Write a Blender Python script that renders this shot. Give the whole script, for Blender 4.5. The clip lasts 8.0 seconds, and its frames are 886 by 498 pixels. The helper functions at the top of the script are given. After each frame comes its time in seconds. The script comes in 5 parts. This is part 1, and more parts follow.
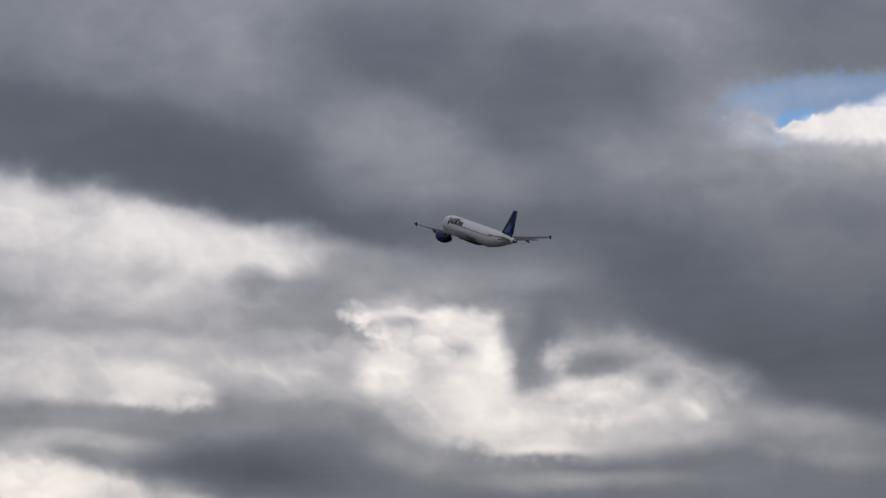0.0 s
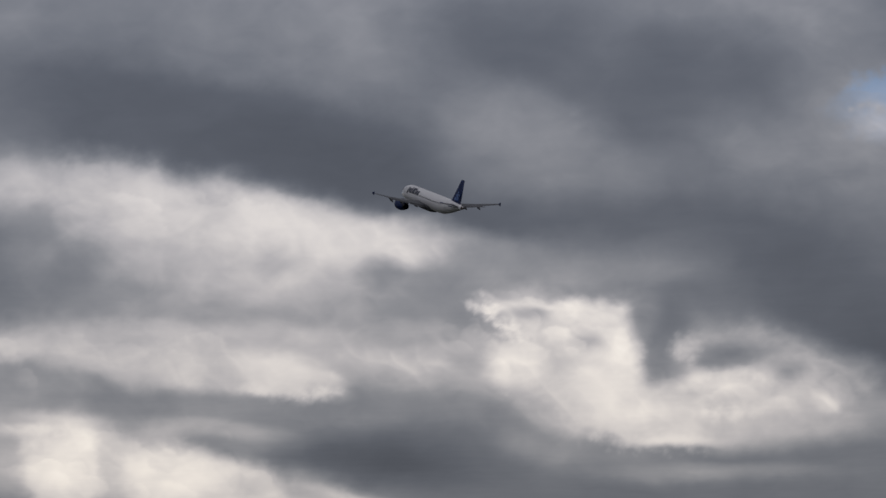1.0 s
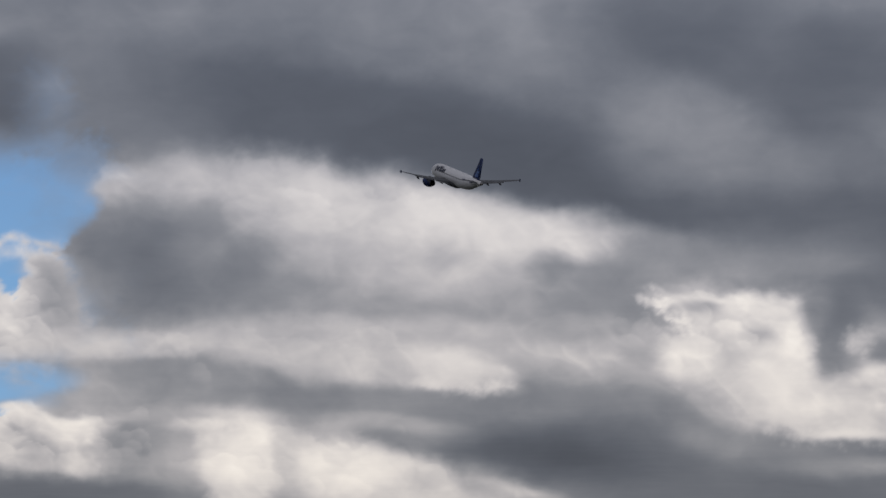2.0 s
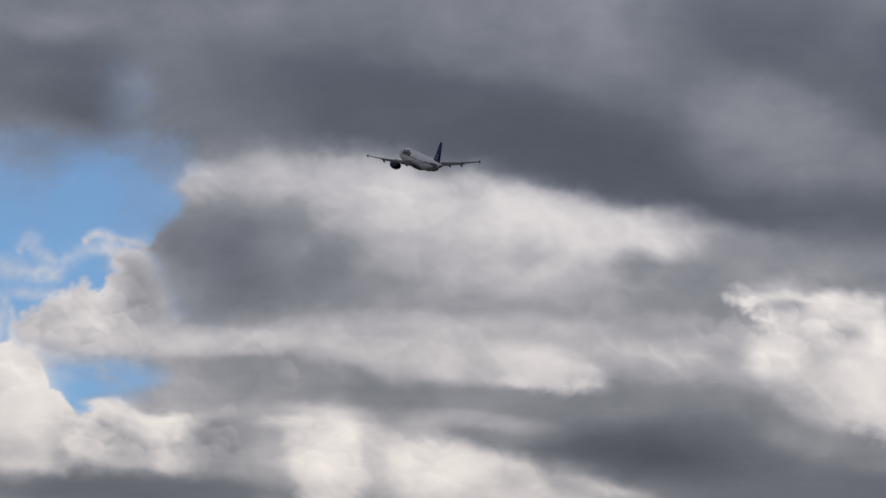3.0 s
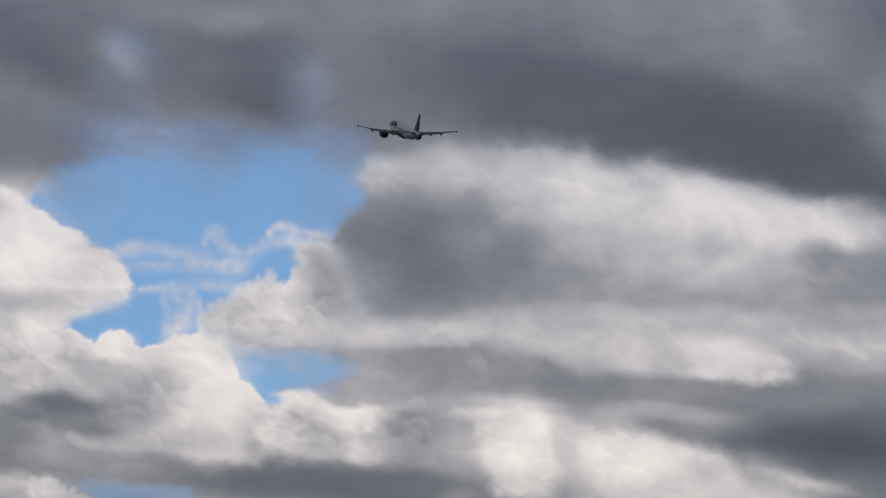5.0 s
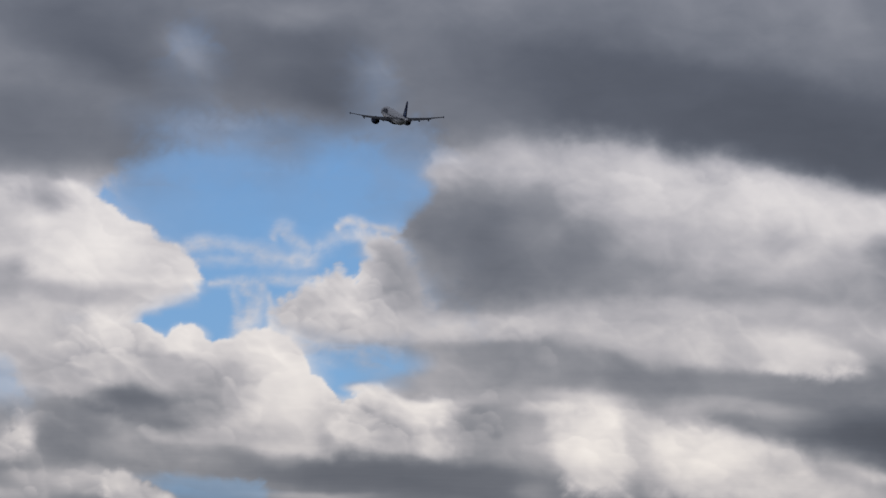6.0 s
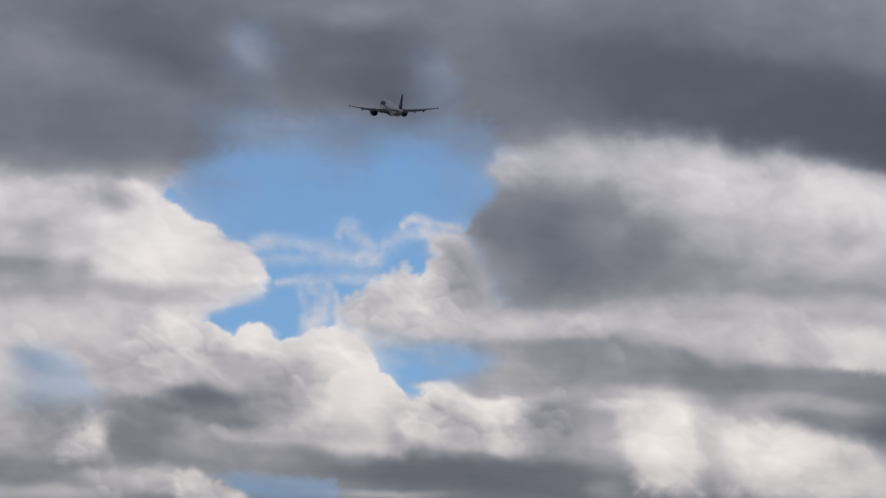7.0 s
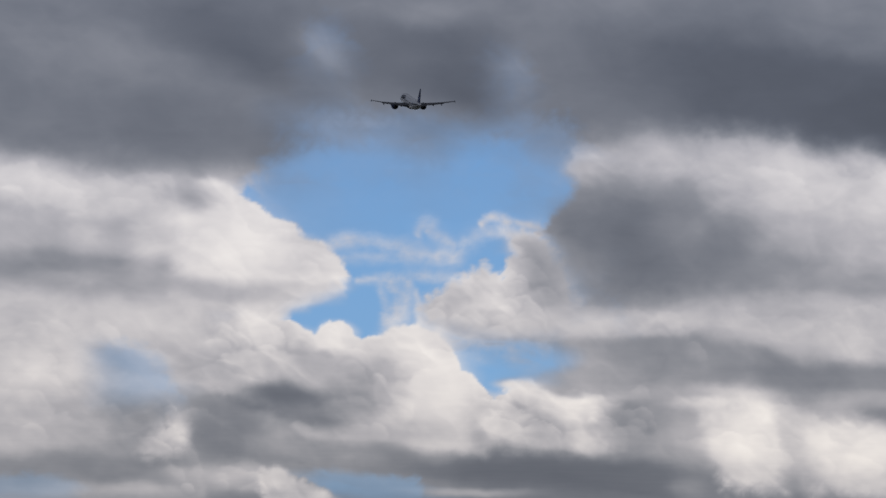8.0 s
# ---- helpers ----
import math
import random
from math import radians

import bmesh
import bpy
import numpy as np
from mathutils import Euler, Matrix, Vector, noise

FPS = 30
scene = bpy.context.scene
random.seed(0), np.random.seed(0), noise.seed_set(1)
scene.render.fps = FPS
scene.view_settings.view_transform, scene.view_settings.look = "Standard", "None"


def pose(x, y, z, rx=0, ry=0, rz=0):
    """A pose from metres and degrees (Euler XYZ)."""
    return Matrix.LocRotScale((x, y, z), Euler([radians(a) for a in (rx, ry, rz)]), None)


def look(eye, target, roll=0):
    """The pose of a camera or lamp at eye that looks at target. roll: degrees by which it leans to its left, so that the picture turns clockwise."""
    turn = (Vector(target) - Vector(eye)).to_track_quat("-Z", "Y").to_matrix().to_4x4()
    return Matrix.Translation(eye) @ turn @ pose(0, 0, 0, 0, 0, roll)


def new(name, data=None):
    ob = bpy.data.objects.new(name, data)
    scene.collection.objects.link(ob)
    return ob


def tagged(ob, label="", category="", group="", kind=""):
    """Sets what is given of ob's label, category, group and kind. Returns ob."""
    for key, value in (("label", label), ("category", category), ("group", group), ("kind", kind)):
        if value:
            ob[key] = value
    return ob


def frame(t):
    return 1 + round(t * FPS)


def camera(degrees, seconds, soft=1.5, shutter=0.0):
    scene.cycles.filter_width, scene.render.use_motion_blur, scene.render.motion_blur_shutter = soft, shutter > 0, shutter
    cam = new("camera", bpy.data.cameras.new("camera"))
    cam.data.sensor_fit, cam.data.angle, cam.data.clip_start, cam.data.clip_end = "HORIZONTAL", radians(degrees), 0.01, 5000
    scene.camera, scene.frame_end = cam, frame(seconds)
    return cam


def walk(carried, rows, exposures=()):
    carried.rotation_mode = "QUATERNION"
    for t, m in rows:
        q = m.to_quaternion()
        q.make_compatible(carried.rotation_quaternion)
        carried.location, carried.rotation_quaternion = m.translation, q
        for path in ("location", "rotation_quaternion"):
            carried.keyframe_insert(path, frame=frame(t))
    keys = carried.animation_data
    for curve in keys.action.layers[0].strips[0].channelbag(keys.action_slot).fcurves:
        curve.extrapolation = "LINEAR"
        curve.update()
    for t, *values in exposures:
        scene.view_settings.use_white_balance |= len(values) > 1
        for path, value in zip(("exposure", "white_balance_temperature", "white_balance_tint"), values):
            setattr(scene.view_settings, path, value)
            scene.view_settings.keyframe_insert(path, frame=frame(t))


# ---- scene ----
# A jet airliner climbs away beneath a broken deck of cumulus that drifts with the wind; the camera stands on unseen
# ground and pans after it.
# Sky directions: a is degrees to the right of the +y axis, e is degrees above the horizon.
cam = camera(14.0, 8.0, soft=1.5)
EYE = 1.7
ROWS = [
    (0.0, -0.511, 8.007, -0.768),
    (0.5, 0.415, 7.924, -0.628),
    (1.0, 1.696, 7.882, -0.337),
    (1.5, 3.188, 7.802, -0.234),
    (2.0, 4.568, 7.796, -0.133),
    (3.3, 6.623, 7.775, 0.331),
    (3.5, 7.072, 7.798, 0.402),
    (4.0, 8.033, 7.712, 0.504),
    (4.2, 8.400, 7.694, 0.517),
    (5.5, 9.868, 7.549, 0.598),
    (6.0, 10.578, 7.504, 0.724),
    (6.5, 11.052, 7.475, 0.721),
    (7.0, 11.775, 7.454, 0.570),
    (7.5, 12.630, 7.436, 0.630),
    (8.0, 13.192, 7.407, 0.725),
]
walk(cam, [(t, pose(0, 0, EYE, 90 + up, 0, left) @ pose(0, 0, 0, 0, 0, lean)) for t, left, up, lean in ROWS],
     exposures=[(0.0, 0.16, 6640, 10), (0.5, 0.18, 6660, 10), (1.0, 0.0, 6720, 10), (1.5, 0.0, 6720, 10), (2.0, 0.0, 6640, 10), (3.5, 0.0, 6560, 11), (8.0, 0.0, 6470, 11)])

# ---- daylight ----
SUN_LEFT, SUN_UP = 35.0, 66.0  # the sun stands high ahead, veiled by the cloud deck
world = bpy.data.worlds.new("sky_light")
scene.world = world
world.use_nodes = True
wn, wl = world.node_tree.nodes, world.node_tree.links
wn.clear()
w_out = wn.new("ShaderNodeOutputWorld")
w_sky = wn.new("ShaderNodeTexSky")
w_sky.sky_type, w_sky.sun_disc = "NISHITA", False
w_sky.sun_elevation, w_sky.sun_rotation = radians(SUN_UP), radians(-SUN_LEFT)
w_bg = wn.new("ShaderNodeBackground")
w_bg.inputs["Strength"].default_value = 0.05
w_deck = wn.new("ShaderNodeBackground")
w_deck.inputs["Color"].default_value = (0.62, 0.65, 0.72, 1)
w_noise = wn.new("ShaderNodeTexNoise")
w_noise.inputs["Scale"].default_value = 2.2
w_noise.inputs["Detail"].default_value = 4
w_ramp = wn.new("ShaderNodeValToRGB")
w_ramp.color_ramp.elements[0].position, w_ramp.color_ramp.elements[1].position = 0.26, 0.5
w_co, w_sep, w_rise = wn.new("ShaderNodeTexCoord"), wn.new("ShaderNodeSeparateXYZ"), wn.new("ShaderNodeMapRange")  # a cloud deck is brightest overhead
w_rise.inputs["From Min"].default_value, w_rise.inputs["From Max"].default_value = 0.0, 1.0
w_rise.inputs["To Min"].default_value, w_rise.inputs["To Max"].default_value = 0.07, 0.40
wl.new(w_co.outputs["Generated"], w_sep.inputs[0])
wl.new(w_sep.outputs["Z"], w_rise.inputs["Value"])
wl.new(w_rise.outputs[0], w_deck.inputs["Strength"])
w_mix = wn.new("ShaderNodeMixShader")
wl.new(w_noise.outputs["Fac"], w_ramp.inputs["Fac"])
wl.new(w_ramp.outputs["Color"], w_mix.inputs["Fac"])
wl.new(w_sky.outputs["Color"], w_bg.inputs["Color"])
wl.new(w_bg.outputs[0], w_mix.inputs[1])
wl.new(w_deck.outputs[0], w_mix.inputs[2])
wl.new(w_mix.outputs[0], w_out.inputs["Surface"])

sun = new("sun", bpy.data.lights.new("sun", "SUN"))
sun.data.energy, sun.data.angle, sun.data.color = 2.4, radians(14), (1.0, 0.975, 0.95)
sun.matrix_world = look((0, 0, 0), tuple(-v for v in (-math.sin(radians(SUN_LEFT)) * math.cos(radians(SUN_UP)),
                                                     math.cos(radians(SUN_LEFT)) * math.cos(radians(SUN_UP)), math.sin(radians(SUN_UP)))))


# ---- materials ----
def material(name, colour, rough=0.5, metal=0.0, vary=0.12, size=1.2, bump=0.0, coat=0.0, streak=1.0, spec=0.5):
    """A painted or metal surface with broad stains and fine grain; size in metres, streak stretches the stains along x."""
    m = bpy.data.materials.new(name)
    m.use_nodes = True
    n, l = m.node_tree.nodes, m.node_tree.links
    b = n["Principled BSDF"]
    co = n.new("ShaderNodeTexCoord")
    mp = n.new("ShaderNodeMapping")
    mp.inputs["Scale"].default_value = (1 / streak, 1, 1)
    l.new(co.outputs["Object"], mp.inputs["Vector"])
    big, small = n.new("ShaderNodeTexNoise"), n.new("ShaderNodeTexNoise")
    big.inputs["Scale"].default_value, small.inputs["Scale"].default_value = 1 / size, 9 / size
    big.inputs["Detail"].default_value, small.inputs["Detail"].default_value = 5, 3
    for t in (big, small):
        l.new(mp.outputs[0], t.inputs["Vector"])
    add = n.new("ShaderNodeMath")
    add.operation = "ADD"
    l.new(big.outputs["Fac"], add.inputs[0])
    l.new(small.outputs["Fac"], add.inputs[1])
    span = n.new("ShaderNodeMapRange")
    span.inputs["From Min"].default_value, span.inputs["From Max"].default_value = 0.6, 1.4
    span.inputs["To Min"].default_value, span.inputs["To Max"].default_value = 1 - vary, 1 + vary
    l.new(add.outputs[0], span.inputs["Value"])
    tone = n.new("ShaderNodeVectorMath")
    tone.operation = "SCALE"
    tone.inputs[0].default_value = colour
    l.new(span.outputs[0], tone.inputs["Scale"])
    l.new(tone.outputs[0], b.inputs["Base Color"])
    gl = n.new("ShaderNodeMapRange")
    gl.inputs["To Min"].default_value, gl.inputs["To Max"].default_value = max(rough - 0.1, 0.04), rough + 0.12
    l.new(big.outputs["Fac"], gl.inputs["Value"])
    l.new(gl.outputs[0], b.inputs["Roughness"])
    b.inputs["Metallic"].default_value = metal
    b.inputs["Coat Weight"].default_value = coat
    b.inputs["Specular IOR Level"].default_value = spec
    if bump:
        bp = n.new("ShaderNodeBump")
        bp.inputs["Strength"].default_value, bp.inputs["Distance"].default_value = bump, 0.02
        l.new(small.outputs["Fac"], bp.inputs["Height"])
        l.new(bp.outputs[0], b.inputs["Normal"])
    return m


WHITE = material("white_paint", (0.64, 0.64, 0.66), 0.36, vary=0.06, size=2.5, coat=0.2, streak=3)
NAVY = material("navy_paint", (0.006, 0.021, 0.095), 0.5, vary=0.15, size=1.5, spec=0.2)
BLUE = material("mid_blue_paint", (0.05, 0.12, 0.33), 0.35, vary=0.1)
SILVER = material("bare_aluminium", (0.36, 0.37, 0.39), 0.42, 1.0, vary=0.08)
WING_GREY = material("wing_grey_paint", (0.10, 0.104, 0.115), 0.65, vary=0.12, size=1.6, streak=0.4, spec=0.12)
FLAP_GREY = material("flap_grey_paint", (0.085, 0.088, 0.097), 0.65, vary=0.14, spec=0.12)
DARK = material("dark_glass", (0.012, 0.014, 0.018), 0.35, vary=0.1, spec=0.2)
TITLE = material("title_paint", (0.018, 0.024, 0.05), 0.5, vary=0.2, size=0.8, spec=0.2)
BURNT = material("burnt_metal", (0.10, 0.09, 0.085), 0.45, 0.9, vary=0.25, size=0.5)
BLACK = material("black_duct", (0.01, 0.01, 0.011), 0.7, vary=0.1)
SEAM = material("seam_grey", (0.30, 0.31, 0.33), 0.5, vary=0.1)
GRASS = material("unseen_grass", (0.034, 0.039, 0.026), 0.9, vary=0.5, size=30, bump=0.4)


def sky_material():
    """Glow of the sky: blue where the cover is thin, and cloud with its light and shade painted into the glow."""
    m = bpy.data.materials.new("cloudy_sky")
    m.use_nodes = True
    n, l = m.node_tree.nodes, m.node_tree.links
    n.clear()
    out, em = n.new("ShaderNodeOutputMaterial"), n.new("ShaderNodeEmission")
    cover, light = n.new("ShaderNodeAttribute"), n.new("ShaderNodeAttribute")
    cover.attribute_name, light.attribute_name = "cover", "light"
    co = n.new("ShaderNodeTexCoord")
    fine = n.new("ShaderNodeTexNoise")
    fine.inputs["Scale"].default_value, fine.inputs["Detail"].default_value, fine.inputs["Roughness"].default_value = 0.022, 5, 0.6
    l.new(co.outputs["Object"], fine.inputs["Vector"])
    grain = n.new("ShaderNodeMapRange")
    grain.inputs["To Min"].default_value, grain.inputs["To Max"].default_value = -0.012, 0.012
    l.new(fine.outputs["Fac"], grain.inputs["Value"])
    add = n.new("ShaderNodeMath")
    add.operation = "ADD"
    l.new(light.outputs["Fac"], add.inputs[0])
    l.new(grain.outputs[0], add.inputs[1])
    ramp = n.new("ShaderNodeValToRGB")
    stops = ((0.30, (73.5, 78, 87.5)), (0.38, (92.5, 97.3, 107.5)), (0.46, (113.3, 117.4, 126.5)), (0.56, (140, 142.2, 149.5)), (0.70, (178, 177, 182)),
             (0.82, (211, 208, 209)), (0.90, (233, 229, 226.5)), (0.98, (250, 247, 243)))
    els = ramp.color_ramp.elements
    while len(els) < len(stops):
        els.new(0.5)
    for el, (p, c) in zip(els, stops):
        el.position = p
    for el, (p, c) in zip(els, stops):
        el.color = (*[((v / 255 + 0.055) / 1.055) ** 2.4 for v in c], 1)
    l.new(add.outputs[0], ramp.inputs["Fac"])
    blue = n.new("ShaderNodeValToRGB")
    high = n.new("ShaderNodeAttribute")
    high.attribute_name = "rise"
    l.new(high.outputs["Fac"], blue.inputs["Fac"])
    blue.color_ramp.elements[0].color = (0.225, 0.420, 0.665, 1)
    blue.color_ramp.elements[1].color = (0.140, 0.310, 0.620, 1)
    haze = n.new("ShaderNodeValToRGB")  # painted haze tint: low clouds warmed as if behind more air
    haze.color_ramp.elements[0].color = (1.02, 1.0, 0.965, 1)
    haze.color_ramp.elements[1].color = (0.98, 1.0, 1.045, 1)
    l.new(high.outputs["Fac"], haze.inputs["Fac"])
    tint = n.new("ShaderNodeMix")
    tint.data_type, tint.blend_type = "RGBA", "MULTIPLY"
    tint.inputs[0].default_value = 1.0
    l.new(ramp.outputs[0], tint.inputs[6])
    l.new(haze.outputs[0], tint.inputs[7])
    mix = n.new("ShaderNodeMix")
    mix.data_type = "RGBA"
    l.new(cover.outputs["Fac"], mix.inputs[0])
    l.new(blue.outputs[0], mix.inputs[6])
    l.new(tint.outputs[2], mix.inputs[7])
    l.new(mix.outputs[2], em.inputs["Color"])
    l.new(em.outputs[0], out.inputs["Surface"])
    return m


# ---- the sky behind everything ----
BASE = 281.0  # the clouds lie on one level sheet, which drifts with the wind
DRIFT = -5.66
FAR = 4850.0
STEP = 0.025
across = np.concatenate([np.arange(-92, -21, 3.0), np.arange(-20.6, 8.1, STEP), np.arange(9, 82, 3.0)])
upward = np.concatenate([[-1.5, -0.5, 0.5, 1.2, 1.8, 2.3], np.arange(2.6, 12.9, STEP), [13.2, 13.8, 15, 17, 20, 24, 29, 35, 42, 50, 58]])
SA, SE = np.meshgrid(across, upward)


def lattice(x, y, seed):
    """Smooth noise between -1 and 1 on a unit lattice."""
    def grad(i, j):
        h = (i * 374761393 + j * 668265263 + seed * 1442695041) & 0x7FFFFFFF
        h = ((h ^ (h >> 13)) * 1274126177) & 0x7FFFFFFF
        turn = (h & 0xFFFF) * (2 * np.pi / 65536)
        return np.cos(turn), np.sin(turn)
    i, j = np.floor(x).astype(np.int64), np.floor(y).astype(np.int64)
    u, v = x - i, y - j
    fu, fv = u * u * u * (u * (u * 6 - 15) + 10), v * v * v * (v * (v * 6 - 15) + 10)
    total = 0
    for di, wu in ((0, 1 - fu), (1, fu)):
        for dj, wv in ((0, 1 - fv), (1, fv)):
            gx, gy = grad(i + di, j + dj)
            total = total + wu * wv * (gx * (u - di) + gy * (v - dj))
    return total * 1.5


def billow(x, y, seed, octaves, gain=0.55, fold=False):
    total, size, norm = 0, 1.0, 0
    for k in range(octaves):
        layer = lattice(x * 2 ** k + 7.3 * k, y * 2 ** k + 3.1 * k, seed + k)
        total, norm, size = total + size * (1 - 2 * np.abs(layer) if fold else layer), norm + size, size * gain
    return total / norm


drift_a = billow(SA * 0.7, SE * 0.9, 11, 6, 0.55)
drift_e = billow(SA * 0.7, SE * 0.9, 37, 6, 0.55)
FRAY = np.clip(0.5 + 1.5 * billow(SA * 0.8, SE * 1.0, 67, 3), 0.0, 1.2)  # where edges are frayed rather than firm
WARP_A = SA + 0.5 * billow(SA * 0.8, SE * 1.2, 83, 3, 0.45)
WARP_E = SE + 0.35 * billow(SA * 0.8, SE * 1.2, 97, 3, 0.45)
FILAMENT = billow(WARP_A * 1.3, WARP_E * 3.6, 41, 6, 0.58)
HEAP = billow(SA * 0.95, SE * 1.15, 51, 5, 0.5, fold=True)  # rounded heaps with creases between
SWELL = billow(SA * 0.95, SE * 1.15, 51, 3, 0.40, fold=True)  # the same heaps, smoother
LIGHT = 0.46 + 0.24 * np.clip((SE - 12.5) / 5, 0, 1)  # glow raised above the view, added to light the airliner from overhead
COVER = np.ones(SA.shape)
HEAPED = np.zeros(SA.shape)
HEADS = np.zeros(SA.shape)


def body(a, e, w, h, turn, edge, rough):
    """How far each direction lies inside a ragged cloud body with half axes w and h; a firm edge bulges in heaps."""
    reach = max(w, h) * 2.1 + 0.8 * rough + 0.3
    j0, j1 = np.searchsorted(across, [a - reach, a + reach])
    i0, i1 = np.searchsorted(upward, [e - reach, e + reach])
    s = (slice(i0, i1), slice(j0, j1))
    amp = rough * min(1.0, 0.25 + h) * (0.5 if edge < 0.45 else 1.0)
    da = SA[s] - a + 0.9 * amp * drift_a[s]
    de = SE[s] - e + 0.7 * amp * drift_e[s]
    c, n = math.cos(radians(turn)), math.sin(radians(turn))
    d = np.hypot((da * c + de * n) / w, (de * c - da * n) / h)
    firm_d, firm_edge = d, edge
    if edge < 0.65:
        firm_d = d - rough * min(0.75, 0.42 / math.sqrt(w * h)) * (HEAP[s] - 0.45)
        firm_edge = np.minimum(edge, (0.022 + 0.055 * FRAY[s] + max(edge - 0.3, 0) * 0.6) / math.sqrt(w * h))
    crown = np.clip((de * c - da * n) / h, -1, 1) + 0.5 * np.clip((da * c + de * n) / w, -1, 1)
    return s, fade(firm_d, firm_edge), fade(d * 0.85, max(edge, 0.6)), crown


def fade(d, edge):
    x = np.clip((1 + edge - d) / (2 * edge), 0, 1)
    return x * x * (3 - 2 * x)


def puff(a, e, w, h, turn, light, edge, rough, dense=1.0):
    """A cloud body painted at that brightness: firm against the blue, soft against other cloud."""
    s, k, soft, crown = body(a, e, w, h, turn, edge, rough)
    lit = soft if edge < 0.65 and min(w, h) > 0.3 else k
    if edge < 0.65:  # shading painted in: heaped crowns lighter than their undersides
        light = light + 0.035 * crown
    if dense < 1:
        k = np.clip(k * np.clip(0.45 + 2.0 * FILAMENT[s], 0, 1.2), 0, 1) * dense
        LIGHT[s] += (light - LIGHT[s]) * np.maximum(lit * 0.8, k / (COVER[s] + k + 0.02))
        COVER[s] = np.maximum(COVER[s], k)
    else:
        LIGHT[s] += (light - LIGHT[s]) * lit
        COVER[s] += (1 - COVER[s]) * k
    HEAPED[s] += ((1.0 if edge < 0.65 or (w < 0.6 and h < 0.35) else 0.3) - HEAPED[s]) * lit


def lobes(a, e, w, h, count, low, high, depth, seed):
    """Round heads heaped in a cloud, the lower before the upper: each painted bright along its firm upper rim, greyer
    below.
    """
    rng = random.Random(seed)
    heads = []
    for k in range(count):
        r, u = math.sqrt(rng.random()), rng.uniform(0, math.tau)
        heads.append((e + h * r * math.sin(u), a + w * r * math.cos(u), low + (high - low) * rng.random() ** 1.6, rng.uniform(0.75, 1.4)))
    for he, ha, size, wide in sorted(heads, reverse=True):
        dome(ha, he, size, wide, depth)


def dome(ha, he, size, wide, depth):
    """One round head, painted bright along its firm upper rim."""
    j0, j1 = np.searchsorted(across, [ha - 2.2 * size, ha + 2.2 * size])
    i0, i1 = np.searchsorted(upward, [he - 2.2 * size, he + 2.2 * size])
    s = (slice(i0, i1), slice(j0, j1))
    da = (SA[s] - ha + 1.1 * size * drift_a[s] + 0.4 * size * FILAMENT[s]) / (size * wide)
    de = (SE[s] - he + 1.1 * size * drift_e[s]) / size
    up = np.clip(0.85 * de + 0.35 * da, -1, 1)
    inside = fade(np.hypot(da, de), np.clip(0.22 - 0.25 * up + 0.15 * FRAY[s], 0.10, 0.6))
    HEADS[s] += inside * (depth * (up - 0.15) - HEADS[s])


def clear(a, e, w, h, turn, edge, rough, share=1.0):
    """A gap between the clouds, or a thinner place."""
    s, k = body(a, e, w, h, turn, edge, rough)[:2]
    COVER[s] *= 1 - k * share


KNOBS = billow(SA * 3.4, SE * 3.8, 131, 4, 0.5, fold=True)  # small heads along the firm edges


def window(points, margin):
    """The part of the sky round some directions."""
    a, e = zip(*points)
    j0, j1 = np.searchsorted(across, [min(a) - margin, max(a) + margin])
    i0, i1 = np.searchsorted(upward, [min(e) - margin, max(e) + margin])
    return slice(i0, i1), slice(j0, j1)


def mass(points, light, edge=0.04, knob=0.05, cover=1.0, band=9.0, rim=0.0, soft=0.40):
    """A cloud with a knobbly outline, firm before the blue and melting into other cloud over soft degrees; its light
    reaches band degrees inwards. With little cover it is a gap between clouds."""
    s = window(points, 0.6 + 2 * edge)
    x, y = SA[s] + 0.5 * knob * drift_a[s], SE[s] + 0.5 * knob * drift_e[s]
    near, odd = np.full(x.shape, 9.0), np.zeros(x.shape, bool)
    for (xa, ya), (xb, yb) in zip(points, points[1:] + points[:1]):
        u = np.clip(((x - xa) * (xb - xa) + (y - ya) * (yb - ya)) / ((xb - xa) ** 2 + (yb - ya) ** 2 + 1e-9), 0, 1)
        near = np.minimum(near, np.hypot(x - xa - u * (xb - xa), y - ya - u * (yb - ya)))
        if ya != yb:
            odd ^= ((ya > y) != (yb > y)) & (x < (xb - xa) * (y - ya) / (yb - ya) + xa)
    depth = np.where(odd, near, -near)
    below = np.clip(np.gradient(depth, axis=0) / STEP, 0, 1)  # undersides are hazier than crowns
    depth = depth + knob * 1.6 * (0.45 - KNOBS[s])
    feather = edge * (0.6 + 0.8 * FRAY[s]) * (1 + 3 * below)
    k = np.clip(0.5 + 0.5 * depth / feather, 0, 1)
    k = k * k * (3 - 2 * k)
    melt = np.clip((depth + 0.4 * soft) / (1.4 * soft), 0, 1)
    melt = np.maximum(melt * melt * (3 - 2 * melt), k * np.clip(1.3 * (1 - COVER[s]), 0, 1))
    COVER[s] += (cover - COVER[s]) * k
    if light is not None:
        fall = np.exp(-(np.maximum(depth, 0) / band) ** 2)
        # rim paints a lit edge along the outline
        LIGHT[s] += (light + rim * np.exp(-np.maximum(depth, 0) / 0.10) - LIGHT[s]) * melt * fall


